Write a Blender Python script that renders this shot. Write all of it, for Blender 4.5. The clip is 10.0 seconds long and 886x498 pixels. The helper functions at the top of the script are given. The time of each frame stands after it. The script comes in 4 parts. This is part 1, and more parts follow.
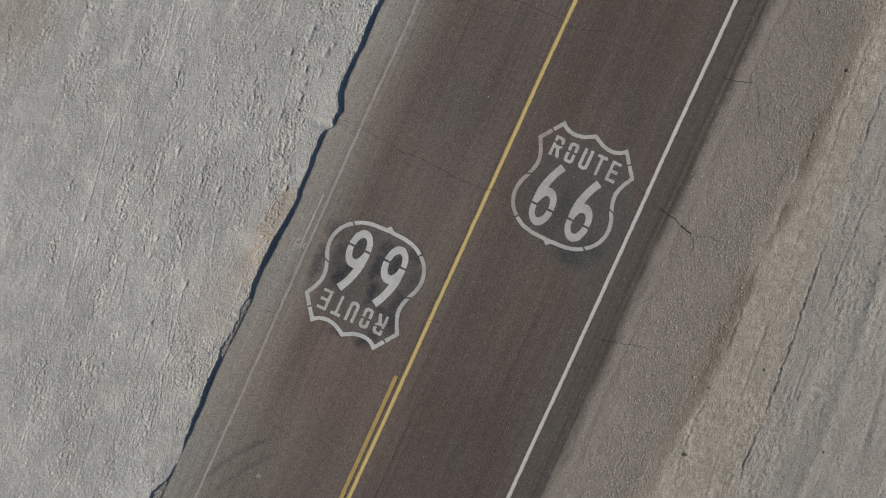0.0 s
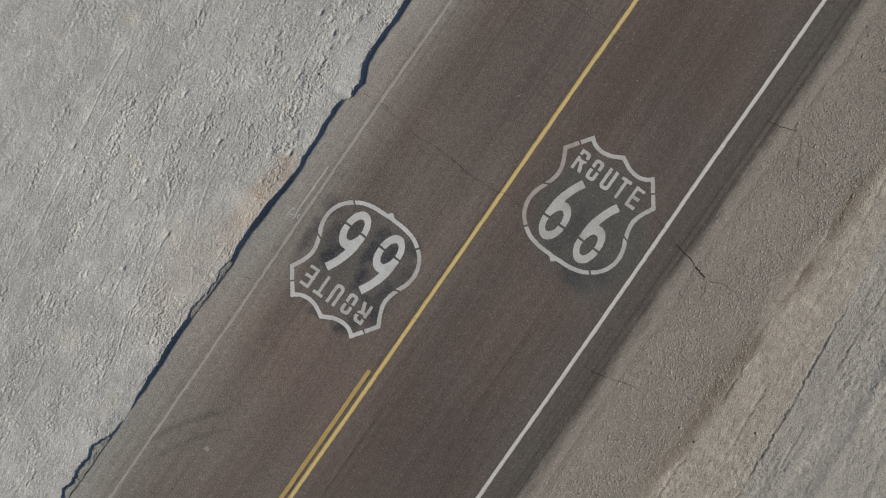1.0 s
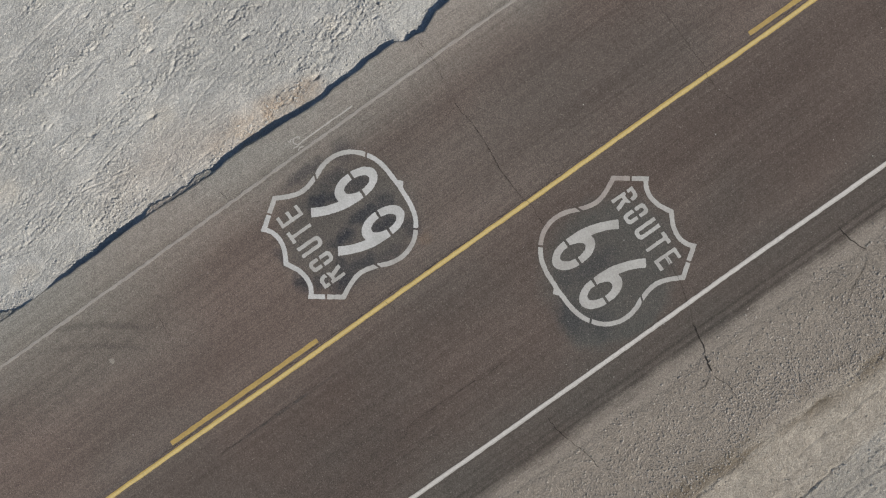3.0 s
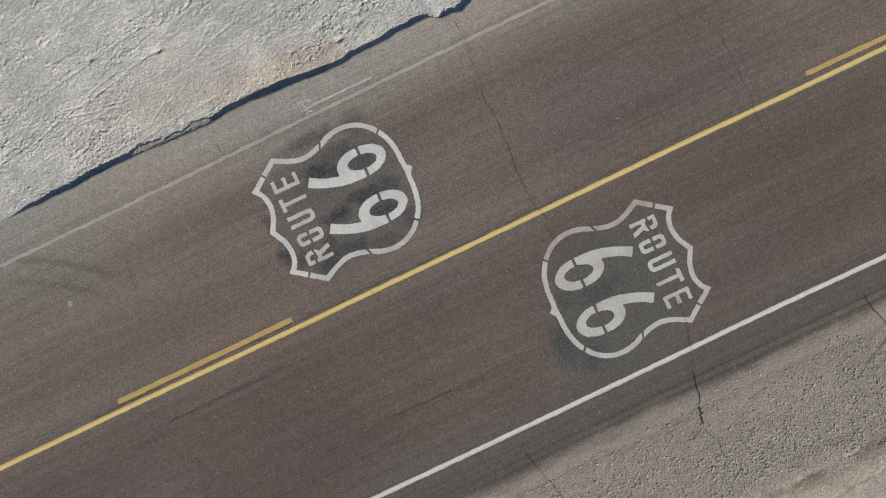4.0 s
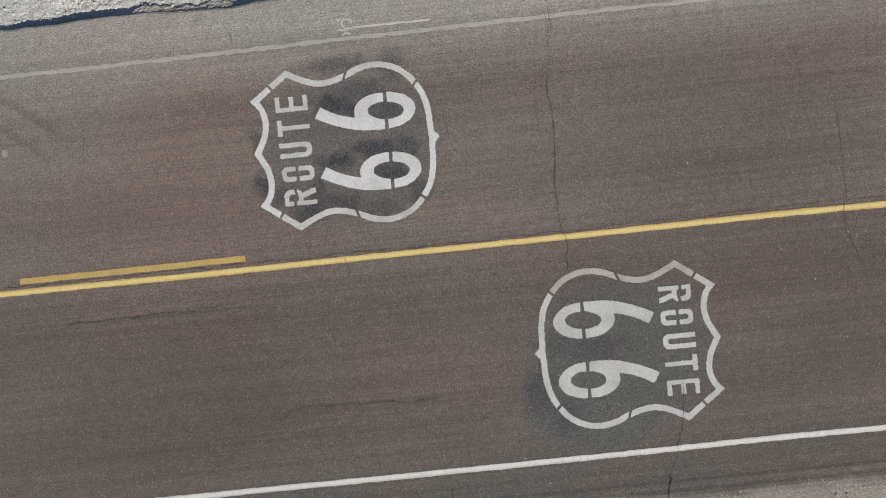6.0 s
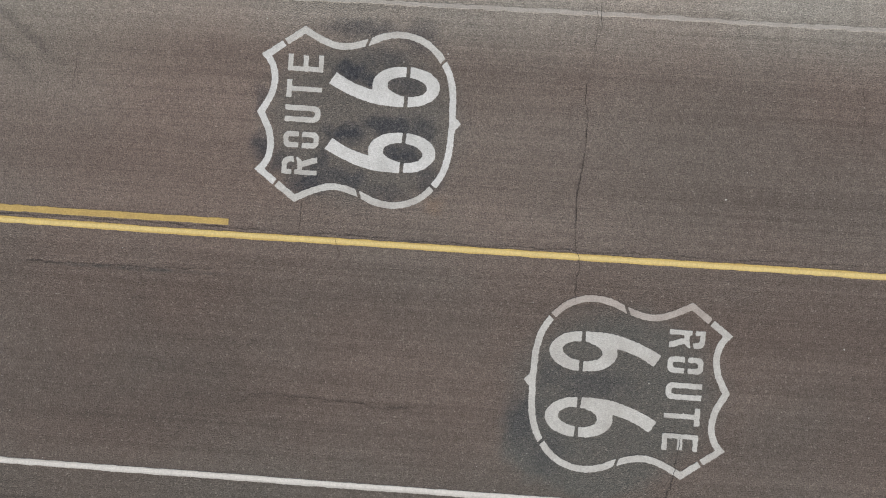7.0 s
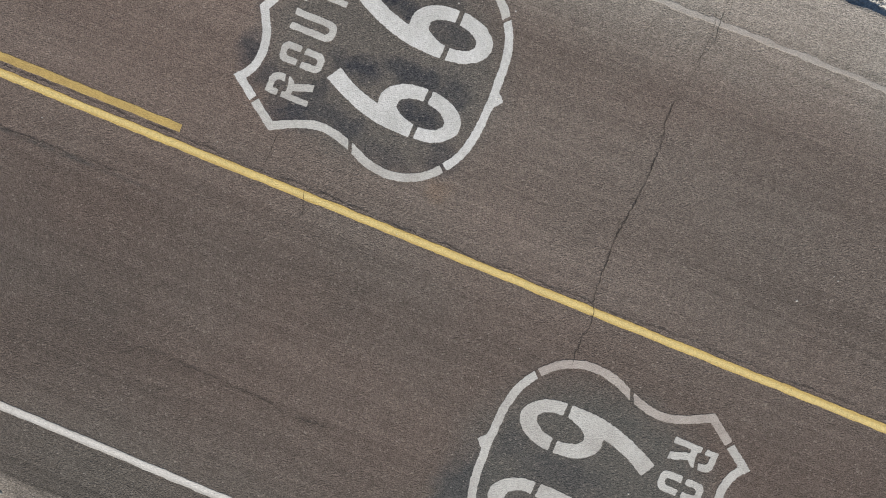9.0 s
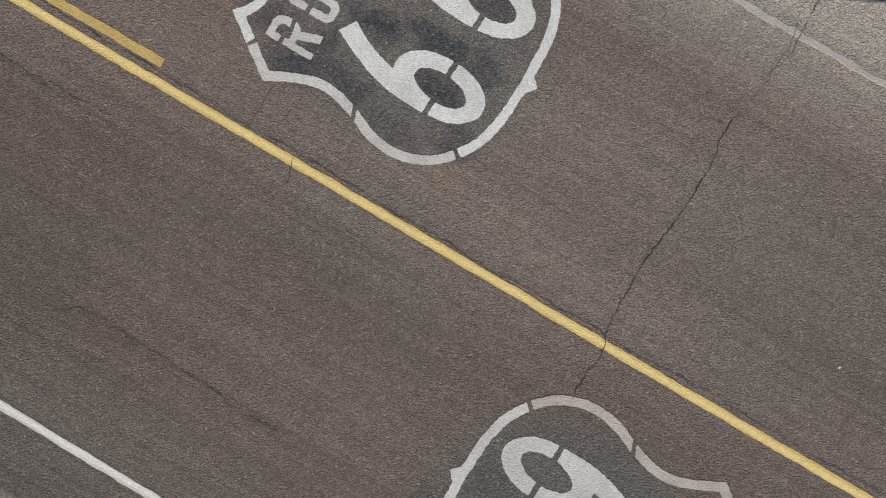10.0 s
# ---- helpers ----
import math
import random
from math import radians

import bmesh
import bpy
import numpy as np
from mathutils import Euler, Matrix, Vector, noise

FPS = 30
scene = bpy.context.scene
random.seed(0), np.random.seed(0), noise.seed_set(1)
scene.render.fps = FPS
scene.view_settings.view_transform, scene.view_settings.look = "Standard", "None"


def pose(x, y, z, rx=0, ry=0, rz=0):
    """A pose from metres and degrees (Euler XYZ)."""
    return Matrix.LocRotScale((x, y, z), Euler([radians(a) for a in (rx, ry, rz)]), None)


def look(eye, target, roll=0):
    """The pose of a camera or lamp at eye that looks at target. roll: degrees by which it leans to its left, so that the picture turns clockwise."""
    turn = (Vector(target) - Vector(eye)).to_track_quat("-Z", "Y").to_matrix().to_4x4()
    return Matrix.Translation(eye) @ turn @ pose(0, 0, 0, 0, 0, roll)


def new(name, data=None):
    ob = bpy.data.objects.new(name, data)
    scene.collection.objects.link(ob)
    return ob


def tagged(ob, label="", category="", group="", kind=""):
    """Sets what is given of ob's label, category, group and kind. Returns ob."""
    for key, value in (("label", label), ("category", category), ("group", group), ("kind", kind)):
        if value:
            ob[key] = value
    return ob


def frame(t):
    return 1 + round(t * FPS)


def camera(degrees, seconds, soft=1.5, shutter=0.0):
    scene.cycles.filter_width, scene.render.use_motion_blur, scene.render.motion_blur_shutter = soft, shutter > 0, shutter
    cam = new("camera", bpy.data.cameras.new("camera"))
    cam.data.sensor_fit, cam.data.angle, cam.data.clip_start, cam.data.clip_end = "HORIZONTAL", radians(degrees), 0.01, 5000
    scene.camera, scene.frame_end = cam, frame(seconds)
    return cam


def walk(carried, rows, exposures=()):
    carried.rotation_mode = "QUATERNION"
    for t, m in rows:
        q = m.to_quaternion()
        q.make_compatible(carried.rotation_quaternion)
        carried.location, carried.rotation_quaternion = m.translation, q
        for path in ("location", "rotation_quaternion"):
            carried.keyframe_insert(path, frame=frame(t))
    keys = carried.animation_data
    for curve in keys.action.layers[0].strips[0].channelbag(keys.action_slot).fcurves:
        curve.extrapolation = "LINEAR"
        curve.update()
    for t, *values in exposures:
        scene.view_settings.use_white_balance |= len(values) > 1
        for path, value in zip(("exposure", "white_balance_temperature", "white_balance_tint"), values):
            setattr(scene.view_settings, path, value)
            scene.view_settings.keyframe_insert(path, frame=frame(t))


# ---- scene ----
# Camera: hovering over the road, sinking and turning.
cam = camera(70, 10.0, soft=1.12)
walk(cam, [
    (0, pose(-0.043, -1.724, 15.651, 0.18, 1.38, 24.48)),
    (0.5, pose(-0.043, -1.778, 15.156, 0.33, 1.35, 29.67)),
    (1, pose(-0.024, -1.818, 14.740, 0.54, 1.22, 34.77)),
    (1.5, pose(-0.004, -1.881, 14.268, 0.68, 1.07, 39.77)),
    (2, pose(0.007, -1.924, 13.802, 0.73, 0.86, 44.81)),
    (2.5, pose(-0.006, -1.952, 13.389, 0.71, 0.65, 49.72)),
    (2.7, pose(-0.013, -1.972, 13.218, 0.64, 0.61, 51.71)),
    (3.8, pose(-0.075, -1.955, 12.230, 0.21, 0.29, 62.61)),
    (4, pose(-0.084, -1.968, 12.044, 0.11, 0.26, 64.55)),
    (4.5, pose(-0.103, -1.984, 11.572, -0.08, 0.19, 69.42)),
    (5, pose(-0.100, -2.000, 11.110, -0.21, 0.13, 74.32)),
    (5.5, pose(-0.072, -1.973, 10.640, -0.25, 0.21, 79.18)),
    (5.7, pose(-0.047, -1.951, 10.456, -0.27, 0.26, 81.15)),
    (6.8, pose(-0.007, -1.862, 9.455, -0.25, 0.86, 91.83)),
    (7, pose(-0.012, -1.850, 9.263, -0.24, 0.96, 93.75)),
    (7.5, pose(-0.037, -1.802, 8.737, -0.19, 1.12, 98.44)),
    (8, pose(-0.059, -1.769, 8.253, -0.15, 1.16, 102.96)),
    (8.5, pose(-0.066, -1.752, 7.729, -0.13, 1.12, 107.45)),
    (9, pose(-0.062, -1.755, 7.213, -0.13, 1.05, 111.96)),
    (9.5, pose(-0.066, -1.761, 6.721, -0.18, 1.02, 116.24)),
    (10, pose(-0.057, -1.781, 6.219, -0.24, 0.98, 120.49)),
], exposures=[(0, -0.08), (1, 0.02), (2.5, 0.16), (4.5, 0.37), (7.5, 0.57), (10, 0.51)])

# ---- light: low morning sun from the east side of the road, clear sky ----
SUN_EL, SUN_AZ = radians(31), radians(27)
sun_dir = Vector((math.cos(SUN_EL) * math.cos(SUN_AZ), math.cos(SUN_EL) * math.sin(SUN_AZ), math.sin(SUN_EL)))
world = bpy.data.worlds.new("sky")
scene.world = world
world.use_nodes = True
sky = world.node_tree.nodes.new("ShaderNodeTexSky")
sky.sky_type, sky.sun_disc = "NISHITA", False
sky.dust_density, sky.ozone_density = 0.4, 2.2
sky.sun_elevation, sky.sun_rotation = SUN_EL, math.pi / 2 - SUN_AZ
world.node_tree.links.new(sky.outputs[0], world.node_tree.nodes["Background"].inputs[0])
world.node_tree.nodes["Background"].inputs[1].default_value = 0.068
sun = new("sun", bpy.data.lights.new("sun", "SUN"))
sun.data.energy, sun.data.angle, sun.data.color = 4.45, radians(0.6), (1.0, 0.912, 0.79)
sun.matrix_world = look(sun_dir * 60, (0, 0, 0))

# ---- plan numbers ----
LINE_R, LINE_L = 3.592, -3.512
PERIOD, DASH = 14.50, 3.67
FAR = 2500.0
# Painted shields: base point (tip of the shield) and turn.
SHIELD_A = (-1.796, -1.862, 179.83)
SHIELD_B = (1.856, -0.697, -0.37)


# ---- noise on plan coordinates ----
def vnoise(x, y, seed=0):
    """Smooth value noise from -1 to 1."""
    x, y = np.asarray(x, float), np.asarray(y, float)
    x, y = np.broadcast_arrays(x, y)
    xi, yi = np.floor(x).astype(np.int64), np.floor(y).astype(np.int64)
    fx, fy = x - xi, y - yi
    fx, fy = fx**3 * (fx * (fx * 6 - 15) + 10), fy**3 * (fy * (fy * 6 - 15) + 10)

    def h(a, b):
        v = (a * 374761393 + b * 668265263 + seed * 1013904223) & 0xFFFFFFFF
        v = ((v ^ (v >> 13)) * 1274126177) & 0xFFFFFFFF
        return ((v ^ (v >> 16)) & 0xFFFFFF) / 0x7FFFFF - 1.0

    top = h(xi, yi) * (1 - fx) + h(xi + 1, yi) * fx
    low = h(xi, yi + 1) * (1 - fx) + h(xi + 1, yi + 1) * fx
    return top * (1 - fy) + low * fy


def fbm(x, y, octaves=4, seed=0):
    out, amp = 0.0, 0.55
    for k in range(octaves):
        out = out + amp * vnoise(x * 2.03**k + 17.3 * k, y * 2.03**k - 9.1 * k, seed + k)
        amp *= 0.52
    return out


def ramp(v, a, b):
    t = np.clip((v - a) / (b - a), 0, 1)
    return t * t * (3 - 2 * t)


def bell(y, c, w):
    return np.exp(-(((y - c) / w) ** 2))


# ---- material helpers ----
class Nodes:
    def __init__(self, name):
        self.mat = bpy.data.materials.new(name)
        self.mat.use_nodes = True
        self.tree = self.mat.node_tree
        self.bsdf = self.tree.nodes["Principled BSDF"]
        self.pos = self.tree.nodes.new("ShaderNodeNewGeometry").outputs["Position"]
        sep = self.add("ShaderNodeSeparateXYZ", self.pos)
        self.x, self.y = sep.outputs[0], sep.outputs[1]

    def put(self, socket, v):
        if isinstance(v, (int, float, tuple)):
            if isinstance(v, tuple) and socket.type == "RGBA" and len(v) == 3:
                v = (*v, 1)
            socket.default_value = v
        else:
            self.tree.links.new(v, socket)

    def add(self, kind, *ins, **props):
        n = self.tree.nodes.new(kind)
        for k, v in props.items():
            setattr(n, k, v)
        for i, v in enumerate(ins):
            if v is not None:
                self.put(n.inputs[i], v)
        return n

    def math(self, op, a, b=0.0, clamp=False):
        return self.add("ShaderNodeMath", a, b, operation=op, use_clamp=clamp).outputs[0]

    def scaled(self, s, shift=(0, 0, 0)):
        v = self.add("ShaderNodeVectorMath", self.pos, s, operation="MULTIPLY").outputs[0]
        return self.add("ShaderNodeVectorMath", v, shift, operation="ADD").outputs[0]

    def noise(self, s, detail=4.0, rough=0.55, shift=(0, 0, 0)):
        s = s if isinstance(s, tuple) else (s, s, s)
        n = self.add("ShaderNodeTexNoise", self.scaled(s, shift))
        n.inputs["Scale"].default_value, n.inputs["Detail"].default_value, n.inputs["Roughness"].default_value = 1.0, detail, rough
        return n.outputs[0]

    def cells(self, s, feature="F1"):
        n = self.add("ShaderNodeTexVoronoi", self.scaled((s, s, s)), feature=feature)
        n.inputs["Scale"].default_value = 1.0
        return n

    def step(self, v, a, b, lo=0.0, hi=1.0):
        return self.add("ShaderNodeMapRange", v, a, b, lo, hi, interpolation_type="SMOOTHSTEP").outputs[0]

    def mix(self, f, a, b, blend="MIX"):
        n = self.tree.nodes.new("ShaderNodeMix")
        n.data_type, n.blend_type = "RGBA", blend
        self.put(n.inputs[0], f), self.put(n.inputs[6], a), self.put(n.inputs[7], b)
        return n.outputs[2]

    def gain(self, colour, v):
        """colour times a grey value."""
        g = self.add("ShaderNodeCombineXYZ", v, v, v).outputs[0]
        return self.mix(1.0, colour, g, "MULTIPLY")

    def spot(self, cx, cy, rx, ry, inner=0.45, pos=None):
        """1 within an ellipse on the plan, fading to 0 at its rim."""
        v = self.add("ShaderNodeVectorMath", pos or self.pos, (-cx, -cy, 0), operation="ADD").outputs[0]
        v = self.add("ShaderNodeVectorMath", v, (1 / rx, 1 / ry, 0), operation="MULTIPLY").outputs[0]
        d = self.add("ShaderNodeVectorMath", v, operation="LENGTH").outputs["Value"]
        return self.step(d, 1.0, inner)

    def done(self, colour, rough=0.85, height=None, depth=0.004, strength=0.7, specular=0.3):
        self.put(self.bsdf.inputs["Base Color"], colour)
        self.put(self.bsdf.inputs["Roughness"], rough)
        self.bsdf.inputs["Specular IOR Level"].default_value = specular
        if height is not None:
            b = self.add("ShaderNodeBump")
            b.inputs["Strength"].default_value, b.inputs["Distance"].default_value = strength, depth
            self.put(b.inputs["Height"], height)
            self.tree.links.new(b.outputs[0], self.bsdf.inputs["Normal"])
        return self.mat


def on_shield(shield, u, v):
    bx, by, a = shield
    a = radians(a)
    return bx + u * math.cos(a) - v * math.sin(a), by + u * math.sin(a) + v * math.cos(a)


def asphalt(m):
    """Weathered brown-grey asphalt by plan position: colour and relief height."""
    stones = m.cells(60.0)
    grit = m.cells(140.0)
    tone = m.add("ShaderNodeSeparateColor", stones.outputs["Color"]).outputs[0]
    fine = m.add("ShaderNodeSeparateColor", grit.outputs["Color"]).outputs[1]
    blotch = m.noise((0.55, 0.3, 1), 5, 0.6)
    streak = m.noise((6.0, 0.06, 1), 4, 0.62)
    thin = m.noise((34.0, 0.13, 1), 3, 0.65, (4, 2, 0))
    mid = m.noise(6.0, 4, 0.65)
    # lanes: browner, polished wheel paths; greyer margins
    wob = m.math("MULTIPLY", m.math("SUBTRACT", blotch, 0.5), 0.9)
    xx = m.math("ADD", m.x, wob)
    left = m.step(xx, -2.6, -3.75)
    right = m.step(xx, 3.0, 3.8)
    far_left = m.step(xx, -3.35, -4.25)
    base = m.mix(m.step(blotch, 0.32, 0.68), (0.137, 0.114, 0.100), (0.157, 0.132, 0.116))
    base = m.mix(left, base, (0.220, 0.205, 0.182))
    base = m.mix(far_left, base, (0.282, 0.272, 0.246))
    base = m.mix(right, base, (0.124, 0.110, 0.097))
    path = m.math("MAXIMUM", m.math("MAXIMUM", m.spot(2.6, 0, 0.75, 900, 0.0), m.spot(0.95, 0, 0.6, 900, 0.0)),
                  m.math("MAXIMUM", m.spot(-2.45, 0, 0.75, 900, 0.0), m.spot(-0.95, 0, 0.6, 900, 0.0)))
    base = m.mix(m.math("MULTIPLY", path, 0.35), base, (0.114, 0.092, 0.080))
    hue = m.noise((0.35, 0.25, 1), 3, 0.5, (12, 4, 0))
    base = m.mix(m.step(hue, 0.34, 0.66), m.mix(1.0, base, (1.04, 0.985, 0.97), "MULTIPLY"), m.mix(1.0, base, (0.985, 1.0, 1.0), "MULTIPLY"))
    base = m.gain(base, m.step(xx, -0.6, 0.6, 1.15, 0.87))
    # older, darker stretches of surface
    for cx, cy, rx, ry, k in ((-1.35, 2.6, 1.9, 3.6, 0.20), (2.3, -6.4, 1.7, 4.2, 0.13), (0.9, 4.6, 2.6, 3.2, 0.08)):
        base = m.gain(base, m.math("SUBTRACT", 1.0, m.math("MULTIPLY", m.spot(cx, cy, rx, ry, 0.25), k)))
    base = m.mix(m.math("MULTIPLY", m.spot(-3.1, -8.8, 1.9, 3.8, 0.2), 0.45), base, (0.225, 0.208, 0.180))
    base = m.gain(base, m.step(streak, 0.28, 0.72, 0.92, 1.07))
    base = m.gain(base, m.step(thin, 0.25, 0.75, 0.87, 1.10))
    base = m.gain(base, m.step(mid, 0.25, 0.75, 0.92, 1.08))
    # wind-blown dust from the east verge
    dusty = m.noise((2.2, 0.9, 1), 5, 0.7, (9, 0, 0))
    edge = m.math("ADD", m.x, m.math("MULTIPLY", m.math("SUBTRACT", dusty, 0.5), 0.65))
    edge = m.math("ADD", edge, m.math("MULTIPLY", m.math("SUBTRACT", thin, 0.5), 0.34))
    base = m.mix(m.step(edge, 4.20, 4.62, 0.0, 0.97), base, (0.288, 0.258, 0.222))
    # tyre lines close to the verge
    verge = m.math("MAXIMUM", m.spot(4.12, 0, 0.05, 900, 0.1), m.spot(4.28, 0, 0.07, 900, 0.1))
    base = m.gain(base, m.math("SUBTRACT", 1.0, m.math("MULTIPLY", verge, m.step(streak, 0.3, 0.6, 0.1, 0.35))))
    # black overspray and backing paint round the stencilled shields
    cloud = m.noise(3.4, 5, 0.65, (3, 7, 0))
    swirl = m.add("ShaderNodeTexNoise", m.scaled((4.5, 4.5, 1)))
    swirl.inputs["Scale"].default_value, swirl.inputs["Detail"].default_value = 1.0, 4.0
    bend = m.add("ShaderNodeVectorMath", swirl.outputs["Color"], (-0.5, -0.5, -0.5), operation="ADD").outputs[0]
    bend = m.add("ShaderNodeVectorMath", bend, (0.30, 0.30, 0.0), operation="MULTIPLY").outputs[0]
    bend = m.add("ShaderNodeVectorMath", bend, m.pos, operation="ADD").outputs[0]
    A, B = SHIELD_A, SHIELD_B
    veil = [(A, -0.05, 1.45, 1.46, 1.76, 0.66), (B, 0.10, 1.35, 1.50, 1.80, 0.80), (B, 0.80, 0.35, 0.85, 0.75, 0.85), (B, 1.15, 1.10, 0.65, 1.20, 0.80)]
    # thick black patches, mostly in the necks and eyes of the figures and past the stencil's rim
    black = [(A, 0.69, 1.67, 0.23, 0.39, 1.00), (A, 0.58, 1.38, 0.19, 0.29, 0.92), (A, 0.90, 1.20, 0.23, 0.52, 0.54), (A, 0.50, 0.84, 0.22, 0.44, 0.65),
             (A, -0.23, 1.70, 0.20, 0.47, 1.00), (A, -0.08, 1.04, 0.22, 0.60, 0.92), (A, -0.16, 0.58, 0.38, 0.34, 0.76), (A, -0.49, 0.84, 0.23, 0.44, 0.92),
             (A, -1.00, 2.18, 0.30, 0.44, 0.92), (A, -0.86, 1.84, 0.22, 0.44, 0.65), (A, -0.90, 1.56, 0.20, 0.34, 0.76), (A, -0.86, 0.44, 0.30, 0.31, 0.65),
             (A, -1.08, 1.04, 0.18, 0.52, 0.54), (A, 0.17, 2.94, 0.32, 0.18, 0.54), (A, -0.52, 2.90, 0.38, 0.23, 0.81), (A, 1.31, 1.55, 0.20, 0.86, 0.59),
             (A, 1.24, 0.66, 0.38, 0.39, 0.59), (A, -0.72, 2.58, 0.24, 0.29, 0.65), (A, -0.66, 2.02, 0.32, 0.21, 0.65), (B, 0.0, 1.02, 0.32, 0.81, 0.45),
             (B, -0.11, 0.38, 0.35, 0.31, 0.38), (B, 0.62, 0.02, 0.62, 0.40, 0.55), (B, 1.05, 0.42, 0.45, 0.45, 0.45)]

    def layer(marks, inner):
        out = None
        for s, u, v, rx, ry, k in marks:
            w = m.math("MULTIPLY", m.spot(*on_shield(s, u, v), rx, ry, inner, bend), k)
            out = w if out is None else m.math("MAXIMUM", out, w)
        return m.math("MULTIPLY", out, m.step(tone, 0.0, 1.0, 1.0, 0.75))

    thin_coat = m.math("MULTIPLY", layer(veil, 0.6), m.step(cloud, 0.25, 0.50, 0.80, 1.0))
    base = m.mix(thin_coat, base, (0.092, 0.098, 0.092))
    thick = m.math("MULTIPLY", layer(black, 0.25), m.step(cloud, 0.34, 0.52, 0.60, 1.0))
    base = m.mix(thick, base, (0.036, 0.040, 0.050))
    # dark sealed strips: between the two yellow lines and a long joint in the east lane
    seal = m.math("MULTIPLY", m.spot(-0.115, -30, 0.075, 25.6, 0.6), m.step(mid, 0.3, 0.55))
    base = m.mix(m.math("MULTIPLY", seal, 0.75), base, (0.085, 0.083, 0.084))
    joint = m.math("MULTIPLY", m.spot(0.62, -6.6, 0.05, 2.1, 0.1), m.step(mid, 0.25, 0.6))
    base = m.mix(m.math("MULTIPLY", joint, 0.9), base, (0.07, 0.065, 0.062))
    # faint rubber arcs
    for cx, cy, r, k in ((2.02, -12.06, 6.05, 0.34), (2.10, -12.10, 5.72, 0.26)):
        v = m.add("ShaderNodeVectorMath", m.pos, (-cx, -cy, 0), operation="ADD").outputs[0]
        d = m.add("ShaderNodeVectorMath", v, operation="LENGTH").outputs["Value"]
        ring = m.step(m.math("ABSOLUTE", m.math("SUBTRACT", d, r)), 0.11, 0.01)
        ring = m.math("MULTIPLY", ring, m.math("MULTIPLY", m.spot(-2.9, -8.7, 1.2, 1.7), k))
        base = m.mix(ring, base, (0.06, 0.055, 0.05))
    # a pale splash in the west lane and a rusty one near the centre line
    base = m.mix(m.math("MULTIPLY", m.spot(-2.24, -8.88, 0.085, 0.075, 0.4), 0.65), base, (0.36, 0.34, 0.30))
    base = m.mix(m.math("MULTIPLY", m.spot(-0.58, -2.17, 0.22, 0.26, 0.0, bend), 0.30), base, (0.215, 0.140, 0.085))
    # single aggregate stones, light and dark
    base = m.gain(base, m.step(tone, 0.0, 1.0, 0.78, 1.22))
    base = m.gain(base, m.step(fine, 0.0, 1.0, 0.86, 1.14))
    base = m.mix(m.step(tone, 0.975, 0.985, 0.0, 0.22), base, (0.40, 0.37, 0.33))
    pits = m.noise(48.0, 3, 0.65, (2, 9, 0))
    base = m.gain(base, m.step(pits, 0.30, 0.70, 0.84, 1.15))
    height = m.math("ADD", m.step(stones.outputs["Distance"], 0.75, 0.0), m.math("MULTIPLY", fine, 0.35))
    height = m.math("ADD", height, m.math("MULTIPLY", pits, 1.1))
    return base, height, mid, tone


def asphalt_material():
    m = Nodes("weathered_asphalt")
    colour, height, mid, tone = asphalt(m)
    return m.done(colour, 0.88, height, 0.010, 0.85, 0.25)


def paint_material(name, tint, dirty, bare, worn, core=None):
    """Old road paint: tint over asphalt, worn through on the stones. worn: 0 fresh to 1 nearly gone."""
    m = Nodes(name)
    under, height, mid, tone = asphalt(m)
    patch = m.noise(2.3, 5, 0.65, (11, 3, 0))
    small = m.noise(26.0, 4, 0.7, (5, 1, 0))
    paint = m.mix(m.step(patch, 0.35, 0.7), tint, dirty)
    if core:
        # thicker, paler paint along the middle of a sprayed line
        middle, colour = core
        off = m.math("ABSOLUTE", m.math("SUBTRACT", m.x, middle))
        off = m.math("ADD", off, m.math("MULTIPLY", m.math("SUBTRACT", small, 0.5), 0.02))
        paint = m.mix(m.step(off, 0.040, 0.012, 0.0, 0.85), paint, colour)
    paint = m.gain(paint, m.step(small, 0.25, 0.75, 0.84, 1.10))
    paint = m.gain(paint, m.step(tone, 0.0, 1.0, 0.93, 1.05))
    gone = m.math("ADD", m.math("MULTIPLY", patch, 0.45), m.math("MULTIPLY", small, 0.40))
    gone = m.math("ADD", gone, m.math("MULTIPLY", tone, 0.28))
    gone = m.step(gone, 0.92 - 0.62 * worn, 1.10 - 0.42 * worn, bare, 0.9)
    return m.done(m.mix(gone, paint, under), 0.72, height, 0.0055, 0.65, 0.3)


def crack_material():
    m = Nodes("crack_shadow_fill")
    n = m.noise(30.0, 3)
    # near-black colour paints the shade inside a crack; nothing is recessed
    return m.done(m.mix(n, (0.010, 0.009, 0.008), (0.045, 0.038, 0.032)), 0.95)


